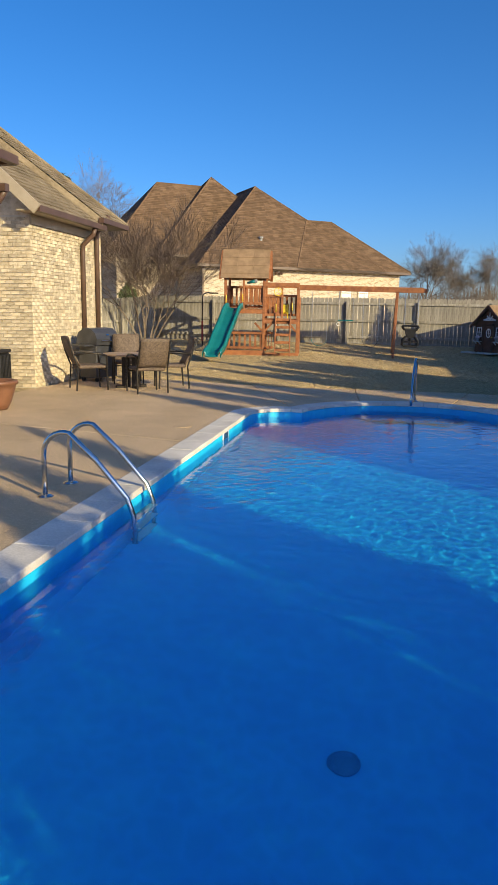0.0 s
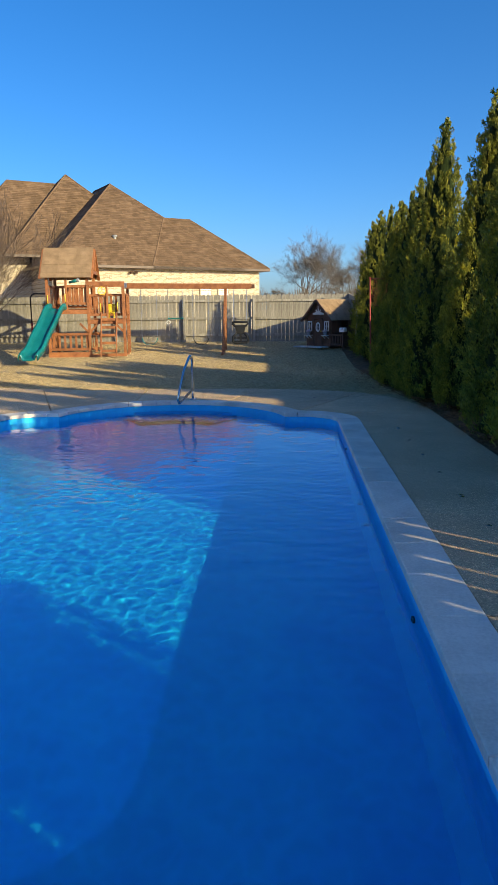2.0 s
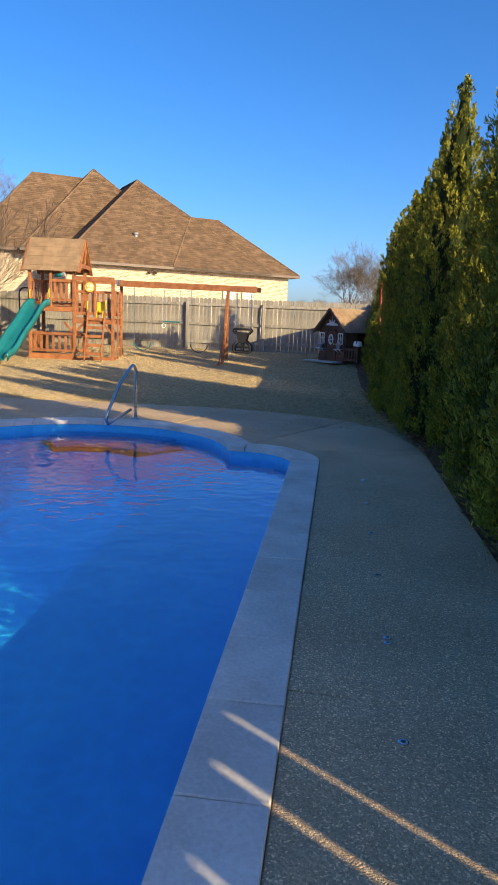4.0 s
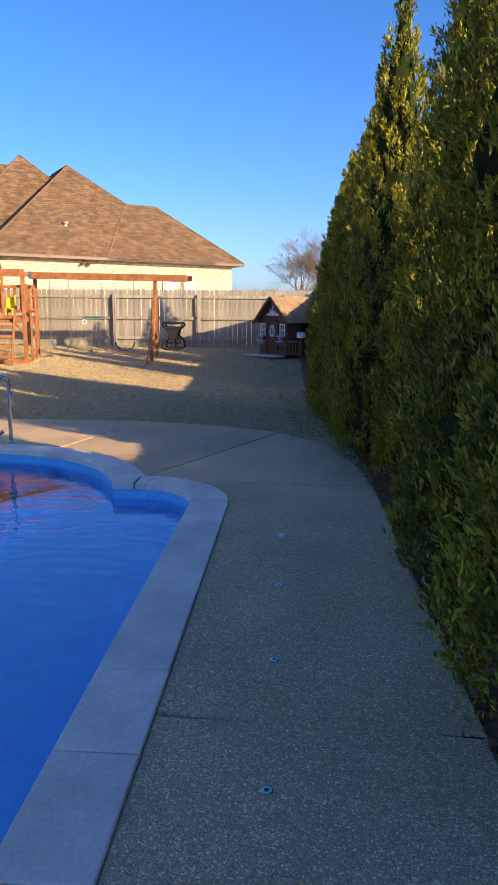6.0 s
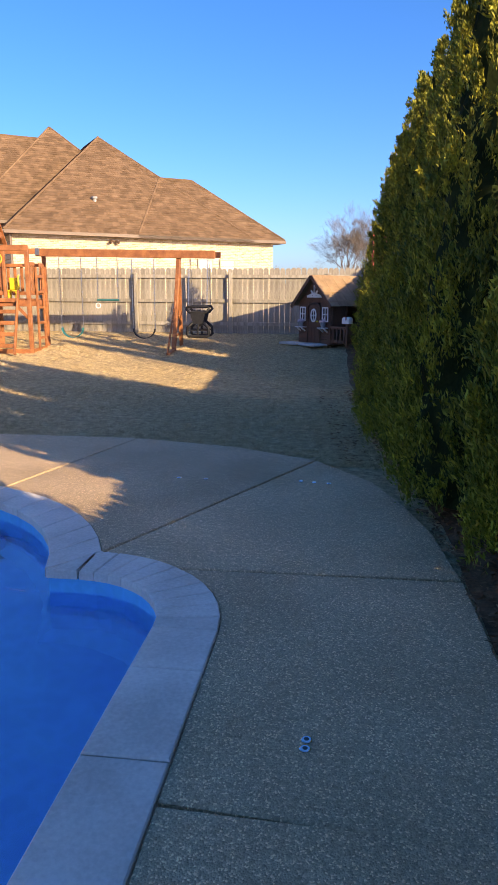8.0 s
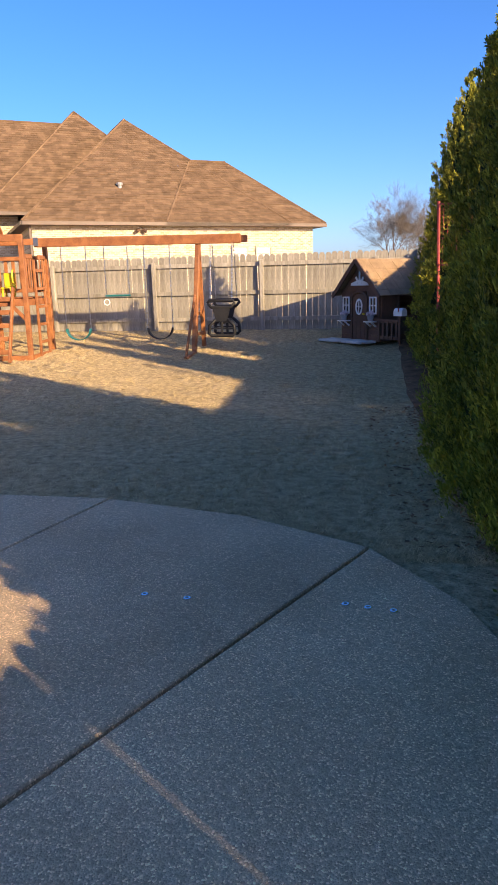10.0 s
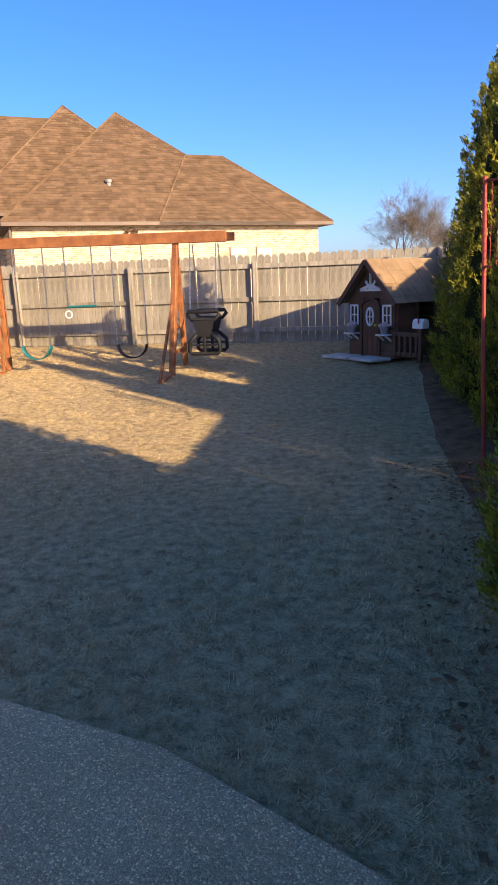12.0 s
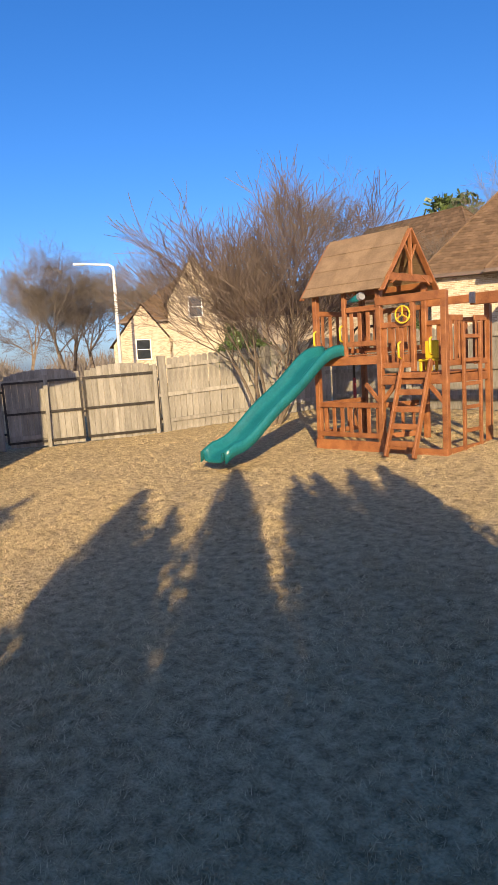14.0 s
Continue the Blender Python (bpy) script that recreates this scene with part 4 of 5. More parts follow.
for u in (-0.17, TW + 0.17):
    for v in (-yo, TD + yo):
        bar("gable_board", (u, v, ze - 0.14), (u, TD / 2, za - 0.03), 0.10, 0.03)
    bar("gable_tie", (u, 0.02, ze + 0.08), (u, TD - 0.02, ze + 0.08), 0.03, 0.12)
    bar("gable_tie", (u, TD / 2, ze + 0.1), (u, TD / 2, za - 0.1), 0.07, 0.025)
    for q in (-1, 1):
        bar("gable_tie", (u, TD / 2, ze + 0.35), (u, TD / 2 + q * 0.16, ze + 0.62), 0.05, 0.025)
    for v0, v1 in ((0.1, 0.35), (TD - 0.1, TD - 0.35)):
        bar("gable_tie", (u, v0, ze - 0.02), (u, v1, ze + 0.12), 0.05, 0.03)
for v in (0.0, TD):
    bar("eave_beam", (-0.05, v, ze + 0.0), (TW + 0.05, v, ze + 0.0), 0.04, 0.1)
# slide: a wavy trough with rolled sides
def slide_mesh():
    bm = bmesh.new()
    rows = []
    prof = [(-0.30, -0.02), (-0.29, 0.14), (-0.25, 0.17), (-0.21, 0.14), (-0.19, 0.02), (-0.1, 0.0), (0.1, 0.0), (0.19, 0.02), (0.21, 0.14), (0.25, 0.17), (0.29, 0.14), (0.30, -0.02)]
    n = 26
    for i in range(n + 1):
        s = i / n
        y = 0.05 - 2.42 * s
        zz = 1.56 - 1.42 * (s - 0.10 * math.sin(2 * math.pi * s)) + 0.05 * math.sin(4 * math.pi * s) - (0.0 if s < 0.93 else 0.12 * (s - 0.93) / 0.07)
        rows.append([bm.verts.new((0.34 - 0.5 * s + px, y, max(zz + pz, -0.02))) for px, pz in prof])
    for a, b in zip(rows, rows[1:]):
        for k in range(len(prof) - 1):
            bm.faces.new((a[k], a[k + 1], b[k + 1], b[k]))
    bmesh.ops.recalc_face_normals(bm, faces=bm.faces)
    return bm


sl = part("slide", slide_mesh(), TEAL, play, "teal moulded plastic wave slide", smooth=True)
so = sl.modifiers.new("thick", "SOLIDIFY")
so.thickness = 0.02
# ladder
for u in (TW + 0.42, TW + 0.92):
    bar("ladder_rail", (u, -0.52, -0.02), (u, 0.0, 1.42), 0.04, 0.09)
for i in range(5):
    s = (i + 0.7) / 5.6
    bar("ladder_step", (TW + 0.40, -0.52 + 0.52 * s, 1.42 * s), (TW + 0.94, -0.52 + 0.52 * s, 1.42 * s), 0.025, 0.09)
for v in (0.42, 0.92):
    bar("climber_rail", (TW + PW + 0.06, v, -0.05), (TW + PW + 0.06, v, 1.95), 0.05, 0.05)
for i in range(5):
    bar("climber_step", (TW + PW + 0.06, 0.4, 0.3 + 0.36 * i), (TW + PW + 0.06, 0.94, 0.3 + 0.36 * i), 0.03, 0.06)
# yellow fittings
def ring(c, r, t, axis, n=16):
    pts = [(c[0] + (r * math.cos(a) if axis != "u" else 0), c[1] + (r * math.cos(a) if axis == "u" else 0), c[2] + r * math.sin(a)) for a in [2 * math.pi * i / n for i in range(n + 1)]]
    return tube(pts, t, 6)


wheel = part("steering_wheel", ring((TW + 0.48, -0.07, 2.12), 0.13, 0.013, "v"), YELLOW, play, "yellow plastic steering wheel", smooth=True)
for a in (90, 210, 330):
    part("spoke", beam((TW + 0.48, -0.07, 2.12), (TW + 0.48 + 0.12 * math.cos(radians(a)), -0.07, 2.12 + 0.12 * math.sin(radians(a))), 0.02, 0.014), YELLOW, wheel)
for u, z in ((0.03, 1.85), (0.60, 1.90), (TW + 0.42, 1.58), (TW + 0.97, 1.62)):
    part("grab_handle", tube([(u, -0.05, z - 0.13), (u, -0.11, z - 0.10), (u, -0.11, z + 0.10), (u, -0.05, z + 0.13)], 0.018, 6), YELLOW, play, "yellow grab handle", smooth=True)
scope = part("telescope", tube([(0.75, -0.04, 2.40), (1.02, -0.10, 2.46)], 0.05, 10, radii=[0.04, 0.06]), TEAL, play, "teal toy telescope", smooth=True)
part("eyepiece", tube([(1.02, -0.10, 2.46), (1.08, -0.115, 2.475)], 0.065, 10), GREYPLASTIC, scope)
seat = thing("toy_chair", PS @ pose(TW + 0.72, 0.25, 1.235), "small yellow plastic toy chair on the play platform", "toy")
part("seat", box((0, 0, 0.17), (0.24, 0.22, 0.04), None, 0.012), YELLOW, seat)
part("backrest", box((0, 0.10, 0.33), (0.24, 0.035, 0.28), None, 0.015), YELLOW, seat)
for a in (-0.09, 0.09):
    for b in (-0.08, 0.08):
        part("leg", box((a, b, 0.075), (0.04, 0.04, 0.15), None, 0.008), YELLOW, seat)
# swing beam in the playset's frame
inv = PS.inverted()
B0, B1 = inv @ Vector((-6.75, 18.02, 2.58)), inv @ Vector((-2.40, 18.15, 2.52))
ax = (B1 - B0).normalized()
part("swing_beam", beam(B0, B1, 0.09, 0.18, bevel=0.008), REDWOOD, play)
sidew = ax.cross(Vector((0, 0, 1)))
part("swing_beam", beam(B0 + sidew * -0.12, B1 + ax * 0.12 + sidew * -0.12, 0.04, 0.14, bevel=0.006), REDWOOD, play)
part("bracket", box(B0 + ax * 0.05 + Vector((0, -0.06, 0.02)), (0.10, 0.02, 0.17)), CHAIN, play)
top = inv @ Vector((-3.28, 18.17, 2.45))
for foot in ((-3.33, 17.72), (-3.36, 18.66)):
    f = inv @ Vector((foot[0], foot[1], lawn_z(*foot) - 0.03))
    bar("frame_leg", f, top + (f - top).normalized() * -0.1, 0.09, 0.09)
leg0 = inv @ Vector((-3.33, 17.74, 0.32))
lb = inv @ Vector((-3.33, 17.08, lawn_z(0, 17.1) - 0.01))
bar("ground_brace", lb, leg0, 0.08, 0.05)
bar("side_brace", lb, inv @ Vector((-3.30, 17.86, 1.45)), 0.035, 0.07)
for i in range(4):
    z = 0.55 + 0.42 * i
    s = (z - 0.3) / 2.15
    p = inv @ Vector((-3.33, 17.74 + 0.42 * s, z + 0.1))
    q = inv @ Vector((-3.36, 18.64 - 0.46 * s, z + 0.1))
    bar("frame_rung", p, q, 0.03, 0.06)


def chain(parent, top_p, bottom, n=26):
    """A run of flattened links turned alternately."""
    a, b = Vector(top_p), Vector(bottom)
    bm = bmesh.new()
    for i in range(n):
        p, q = a.lerp(b, i / n), a.lerp(b, (i + 1.15) / n)
        beam(p, q, 0.024 if i % 2 else 0.007, 0.007 if i % 2 else 0.024, bm=bm)
    return part("chain", bm, CHAIN, parent)


def on_beam(s):
    return PS @ (B0.lerp(B1, s))


def belt_swing(s, drop, label, mat):
    c = on_beam(s)
    t = thing("swing", Matrix.Translation(c) @ pose(0, 0, -0.09, 0, 0, 2), label, "swing", "swings on the beam")
    pts = [(0.27 * math.cos(a), 0, 0.24 * math.sin(a)) for a in [math.pi + math.pi * i / 10 for i in range(11)]]
    bm = bmesh.new()
    rows = [[bm.verts.new((x, y, -drop + z)) for y in (-0.07, 0.07)] for x, _, z in pts]
    for a, b in zip(rows, rows[1:]):
        bm.faces.new((a[0], a[1], b[1], b[0]))
    st = part("seat", bm, mat, t, smooth=True)
    st.modifiers.new("thick", "SOLIDIFY").thickness = 0.012
    for x in (-0.27, 0.27):
        chain(t, (x, 0, 0), (x, 0, -drop), 40)
    return t


belt_swing(0.19, 1.68, "teal and black belt swing hanging on chains", TEAL)
belt_swing(0.60, 1.66, "black belt swing hanging on chains", BLACKPLASTIC)
tb = thing("trapeze_bar", Matrix.Translation(on_beam(0.40)) @ pose(0, 0, -0.09, 0, 0, 2), "green trapeze bar with white rings on chains", "swing", "swings on the beam")
part("bar", tube([(-0.27, 0, -1.0), (0.27, 0, -1.0)], 0.02, 8), TEAL, tb)
for x in (-0.25, 0.25):
    chain(tb, (x, 0, 0), (x, 0, -1.0), 26)
part("hand_ring", ring((-0.25, 0, -1.13), 0.06, 0.012, "v", 12), WHITE, tb, "white triangular hand ring")
gl = thing("glider_swing", Matrix.Translation(PS @ (B1 + ax * -0.38)) @ pose(0, 0, -0.09, 0, 0, 2), "black two-seat plastic glider swing on chains", "swing", "swings on the beam")
for v in (-0.30, 0.30):
    s = part("backrest", prism([(-0.12, v - 0.025), (0.12, v - 0.025), (0.12, v + 0.025), (-0.12, v + 0.025)], -1.52, -1.22), BLACKPLASTIC, gl)
    for q in s.data.vertices:
        q.co.x *= 1.55 if q.co.z > -1.3 else 0.9
    loop = [(-0.27, -1.16), (-0.24, -1.11), (0.24, -1.11), (0.27, -1.16), (0.20, -1.24), (-0.20, -1.24), (-0.27, -1.16)]
    part("handle", tube([(x, v, z) for x, z in loop], 0.034, 7), BLACKPLASTIC, s, smooth=True)
    foot = [(-0.12, -1.48), (-0.25, -1.60), (-0.26, -1.76), (-0.22, -1.80), (0.22, -1.80), (0.26, -1.76), (0.25, -1.60), (0.12, -1.48)]
    part("foot_rest", tube([(x, v, z) for x, z in foot], 0.034, 7), BLACKPLASTIC, s, smooth=True)
    part("strut", beam((0, v, -1.50), (0, v, -1.80), 0.05, 0.04, bevel=0.008), BLACKPLASTIC, s)
    part("strut", beam((-0.25, v, -1.66), (0.25, v, -1.66), 0.035, 0.03), BLACKPLASTIC, s)
    part("glider_seat", box((0, v * 0.55, -1.50), (0.22, 0.26, 0.04), None, 0.015), BLACKPLASTIC, s)
    for x in (-0.22, 0.22):
        chain(gl, (x, v * 0.3, 0), (x, v, -1.12), 30)
part("seat_beam", box((0, 0, -1.55), (0.07, 0.60, 0.06), None, 0.015), BLACKPLASTIC, gl)


# ---- playhouse ----
def playhouse():
    root = thing("playhouse", pose(-0.06, 18.89, lawn_z(0, 18.9) + 0.02, 0, 0, -45), "dark brown wooden playhouse with white window trim", "playhouse")
    W, D, H, A = 1.12, 1.35, 1.02, 1.58
    hw = W / 2
    # front wall boards (local: front faces -v), with gable
    z = 0.0
    while z < H - 0.02:
        for u0, u1 in ((-hw, -0.2), (0.2, hw)):
            part("wall_board", box(((u0 + u1) / 2, 0.0, z + 0.062), (u1 - u0, 0.03, 0.121), None, 0.004), PLAYWOOD, root)
        for u in (-hw, hw):
            part("wall_board", box((u, D * 0.5, z + 0.062), (0.03, D, 0.121), None, 0.004), PLAYWOOD, root) if u < 0 or z < 0.42 else None
        part("wall_board", box((0, D, z + 0.062), (W, 0.03, 0.121), None, 0.004), PLAYWOOD, root)
        z += 0.126
    bm = bmesh.new()
    f = [bm.verts.new(p) for p in ((-hw, 0, H - 0.02), (hw, 0, H - 0.02), (0, 0, A))]
    b = [bm.verts.new((p.co.x, 0.03, p.co.z)) for p in f]
    bm.faces.new(f)
    for i in range(3):
        bm.faces.new((f[(i + 1) % 3], f[i], b[i], b[(i + 1) % 3]))
    part("gable", bm, PLAYWOOD, root)
    # open side bay with posts and a low wall
    for v in (0.05, 0.5, D - 0.05):
        part("corner_post", box((hw, v, H / 2), (0.06, 0.06, H), None, 0.006), PLAYWOOD, root)
    part("side_panel", box((hw, 0.27, 0.72), (0.02, 0.38, 0.56)), PLAYWOOD, root)
    part("side_panel", box((hw, 1.1, 0.72), (0.02, 0.4, 0.56)), PLAYWOOD, root)
    # white gable vent
    t = part("gable_trim", beam((-0.25, -0.03, H + 0.12), (0.25, -0.03, H + 0.12), 0.03, 0.045), WHITE, root, "white fan gable trim")
    for s in (-1, 1):
        part("trim_bar", beam((s * 0.25, -0.03, H + 0.12), (0, -0.03, H + 0.20), 0.03, 0.045), WHITE, t)
        part("trim_bar", beam((0, -0.03, H + 0.12), (s * 0.12, -0.03, H + 0.27), 0.025, 0.035), WHITE, t)
    part("trim_bar", beam((0, -0.03, H + 0.12), (0, -0.03, H + 0.40), 0.025, 0.035), WHITE, t)
    part("vent_back", prism([(-0.22, -0.022), (0.22, -0.022), (0.22, -0.018), (-0.22, -0.018)], H + 0.13, H + 0.16), BLACKPLASTIC, t)
    # arched door
    door = part("door", prism([(-0.19, -0.03), (0.19, -0.03), (0.19, 0.0), (-0.19, 0.0)], 0.0, 0.86), PLAYWOOD, root, "dark brown split door with oval window")
    bm = bmesh.new()
    pts = [(0.19 * math.cos(a), 0.86 + 0.10 * math.sin(a)) for a in [math.pi * i / 10 for i in range(11)]]
    fr = [bm.verts.new((x, -0.03, zz)) for x, zz in pts]
    bm.faces.new(fr[::-1])
    part("door_arch", bm, PLAYWOOD, door)
    arch = [(-0.22, -0.04, 0.0)] + [(0.22 * math.cos(a), -0.04, 0.86 + 0.13 * math.sin(a)) for a in [math.pi - math.pi * i / 10 for i in range(11)]] + [(0.22, -0.04, 0.0)]
    part("door_frame", tube(arch, 0.022, 5), PLAYWOOD, root)
    part("door_batten", box((0, -0.036, 0.44), (0.38, 0.012, 0.03)), PLAYWOOD, door)
    for u in (-0.12, 0, 0.12):
        part("door_board", box((u, -0.036, 0.21), (0.10, 0.010, 0.36), None, 0.004), PLAYWOOD, door)
    oval = part("oval_window", tube([(0.085 * math.cos(a), -0.045, 0.69 + 0.15 * math.sin(a)) for a in [2 * math.pi * i / 18 for i in range(19)]], 0.018, 6), WHITE, door, "white oval door window")
    part("pane", prism([(-0.07, -0.038), (0.07, -0.038), (0.07, -0.034), (-0.07, -0.034)], 0.58, 0.80), DARKGLASS, oval)
    part("muntin", box((0, -0.047, 0.69), (0.015, 0.012, 0.28)), WHITE, oval)
    part("muntin", box((0, -0.047, 0.69), (0.15, 0.012, 0.015)), WHITE, oval)
    part("knob", lathe([(0.02, -0.02), (0.035, 0.0), (0.02, 0.02)], 8, centre=(0.16, -0.07)), YELLOW, door).location = (0, 0, 0.55)
    # windows with shelves, pots
    for u in (-0.40, 0.40):
        w = part("window", box((u, -0.02, 0.72), (0.17, 0.02, 0.30)), DARKGLASS, root, "small white framed window")
        for du, dz, sx, sz in ((-0.09, 0, 0.03, 0.34), (0.09, 0, 0.03, 0.34), (0, 0.16, 0.2, 0.03), (0, -0.16, 0.2, 0.03), (0, 0, 0.02, 0.3), (0, 0, 0.17, 0.02)):
            part("window_frame", box((u + du, -0.035, 0.72 + dz), (sx, 0.02, sz)), WHITE, w)
        sh = part("shelf", box((u, -0.10, 0.40), (0.26, 0.17, 0.02), None, 0.004), WHITE, root, "white shelf on brackets")
        for s in (-0.08, 0.08):
            part("bracket", beam((u + s, -0.02, 0.30), (u + s, -0.15, 0.39), 0.02, 0.03), WHITE, sh)
    # porch railing
    for v, s in ((-0.02, 0),):
        for i in range(5):
            part("porch_slat", box((hw + 0.06 + 0.12 * i, -0.08, 0.24), (0.05, 0.02, 0.36), None, 0.004), PLAYWOOD, root)
        for zz in (0.10, 0.42):
            part("porch_rail", box((hw + 0.30, -0.06, zz), (0.62, 0.03, 0.07), None, 0.005), PLAYWOOD, root)
        part("corner_post", box((hw + 0.62, -0.06, 0.26), (0.06, 0.06, 0.54), None, 0.005), PLAYWOOD, root)
    # roof boards
    for s in (-1, 1):
        for i in range(7):
            a0, a1 = i / 7, (i + 1) / 7 + 0.02
            p = lambda q: (s * (hw + 0.13) * (1 - q), H - 0.10 + (A - H + 0.16) * q)
            (u0, z0), (u1, z1) = p(a0), p(min(a1, 1))
            n = 5
            for c in range(n):
                v0, v1 = -0.15 + (D + 0.3) * c / n, -0.15 + (D + 0.3) * (c + 1) / n - 0.006
                part("roof_board", box(((u0 + u1) / 2, (v0 + v1) / 2, (z0 + z1) / 2 + 0.006 * (i % 2) + random.uniform(0, 0.006)), (math.hypot(u1 - u0, z1 - z0) + 0.01, v1 - v0, 0.014), Matrix.Rotation(-math.atan2(z1 - z0, u1 - u0), 3, "Y")), PLAYROOF, root)
        part("barge_board", beam((s * (hw + 0.14), -0.16, H - 0.13), (0, -0.16, A + 0.04), 0.03, 0.08), PLAYWOOD, root)
    m = root.matrix_basis
    for u in (-0.40, 0.40):
        pot = thing("flower_pot", m @ pose(u, -0.10, 0.41), "grey flower pot with pale silk flowers on a shelf", "flower pot", "pots on the playhouse shelves")
        part("pot", lathe([(0.05, 0.0), (0.075, 0.10), (0.08, 0.12), (0.07, 0.12)], 12), GREYPLASTIC, pot)
        bm = bmesh.new()
        for k in range(22):
            a, r = random.uniform(0, 6.28), random.uniform(0.0, 0.10)
            bmesh.ops.create_icosphere(bm, subdivisions=1, radius=random.uniform(0.02, 0.035), matrix=Matrix.Translation((r * math.cos(a), r * math.sin(a), 0.15 + random.uniform(-0.02, 0.05) - r * 0.3)))
        part("flowers", bm, FLOWER, pot)
    mb = thing("toy_mailbox", m @ pose(hw + 0.62, -0.06, 0.53), "white toy mailbox on the playhouse railing", "mailbox")
    bm = bmesh.new()
    pts = [(-0.07, 0.0), (0.07, 0.0)] + [(0.07 * math.cos(a), 0.08 + 0.07 * math.sin(a)) for a in [math.pi * i / 8 for i in range(9)]]
    f = [bm.verts.new((0.10 + 0.0, x, zz)) for x, zz in pts]
    b = [bm.verts.new((-0.12, x, zz)) for x, zz in pts]
    bm.faces.new(f)
    bm.faces.new(b[::-1])
    for i in range(len(pts)):
        j = (i + 1) % len(pts)
        bm.faces.new((f[j], f[i], b[i], b[j]))
    bmesh.ops.recalc_face_normals(bm, faces=bm.faces)
    part("box", bm, WHITE, mb)
    part("flag", box((0.02, -0.08, 0.12), (0.03, 0.008, 0.08)), REDNET, mb)
    for i in range(2):
        pv = tagged(part("paving_slab", box((0, 0, 0), (0.62, 0.42, 0.05), None, 0.006), PALESLAB), "pale concrete paving slab before the playhouse", "paving slab", "slabs before the playhouse")
        pv.matrix_basis = m @ pose(-0.5 + 0.70 * i, -0.24, 0.0, 0, 0, 3 - 8 * i)


playhouse()


# ---- gate in the side fence ----
def gate():
    a, b = Vector((-17.6, 9.2, 0)), Vector((-13.1, 21.0, 0))
    d = (b - a).normalized()
    p0 = a + d * 4.65
    ang = math.degrees(math.atan2(d.y, d.x))
    root = thing("gate", pose(p0.x, p0.y, lawn_z(0, p0.y) + 0.02, 0, -1.5, ang), "double wooden gate with arched tops and black steel frame", "gate")
    half = 1.78
    for s in (0, 1):
        o = s * half
        leaf = part("gate_frame", beam((o + 0.06, -0.05, 0.12), (o + half - 0.03, -0.05, 0.12), 0.04, 0.05), DARKMETAL, root, "black steel gate frame")
        for zz in (0.78, 1.48):
            part("frame_bar", beam((o + 0.06, -0.05, zz), (o + half - 0.03, -0.05, zz), 0.04, 0.05), DARKMETAL, leaf)
        for u in (o + 0.06, o + half - 0.03):
            part("frame_bar", beam((u, -0.05, 0.10), (u, -0.05, 1.50), 0.05, 0.04), DARKMETAL, leaf)
        n = 12
        for i in range(n):
            u = o + 0.09 + (half - 0.12) * (i + 0.5) / n
            q = abs((i + 0.5) / n * 2 - 1)
            h = 1.58 + 0.17 * math.sqrt(max(0, 1 - q * q))
            part("gate_board", box((u, 0.0, h / 2 + 0.0), ((half - 0.12) / n - 0.005, 0.02, h), None, 0.003), FENCEWOOD, leaf)
        for zz in (0.35, 1.3):
            part("hinge", box((o + (0.02 if s == 0 else half - 0.01), -0.07, zz), (0.08, 0.05, 0.05), None, 0.008), DARKMETAL, leaf)
    part("latch", box((half, -0.09, 0.72), (0.12, 0.04, 0.05), None, 0.008), DARKMETAL, root)
    for u in (-0.12, 2 * half + 0.12):
        part("gate_post", box((u, 0.0, 0.92), (0.18, 0.18, 1.86), None, 0.012), FENCEWOOD, root)


gate()


# ---- pool ladder, stair rail, fittings ----
def pool_ladder():
    root = thing("pool_ladder", pose(-6.5, -0.92, 0.0), "polished steel pool ladder with two curved rails", "pool ladder")
    for y in (-0.26, 0.26):
        pts = [(0, y, 0.0), (0, y, 0.40)]
        pts += [(0.20 - 0.20 * math.cos(a), y, 0.40 + 0.20 * math.sin(a)) for a in [math.pi * i / 14 for i in range(1, 9)]]
        pts += [(0.50, y, 0.36), (0.78, y, 0.04), (0.84, y, -0.12), (0.85, y, -0.3), (0.85, y, -0.95)]
        r = part("rail", tube(pts, 0.024, 10), STEEL, root, smooth=True)
        part("escutcheon", lathe([(0.075, 0.001), (0.075, 0.008), (0.045, 0.022), (0.026, 0.026)], 16, centre=(0, y)), STEEL, r)
    for i, z in enumerate((-0.16, -0.45, -0.75)):
        part("tread", box((0.85, 0, z), (0.09, 0.5, 0.03), None, 0.008), WHITE, root, "white plastic ladder tread")


pool_ladder()


def stair_rail():
    root = thing("handrail", pose(-3.0, 7.22, 0.0), "polished steel pool stair handrail at the deck", "handrail")
    pts = [(0.05, 0, 0), (0.05, 0, 0.74)] + [(0.05 - 0.02 * (1 - math.cos(a)), -0.10 * (1 - math.cos(a)), 0.74 + 0.10 * math.sin(a)) for a in [math.pi * i / 10 for i in range(1, 8)]]
    pts += [(-0.02, -0.55, 0.62), (-0.05, -1.02, 0.24), (-0.06, -1.08, 0.13), (-0.05, -1.02, 0.06), (0.03, -0.20, 0.17)]
    part("rail", tube(pts, 0.024, 10), STEEL, root, smooth=True)
    part("escutcheon", lathe([(0.07, 0.001), (0.07, 0.008), (0.045, 0.02), (0.026, 0.024)], 16, centre=(0.05, 0)), STEEL, root)


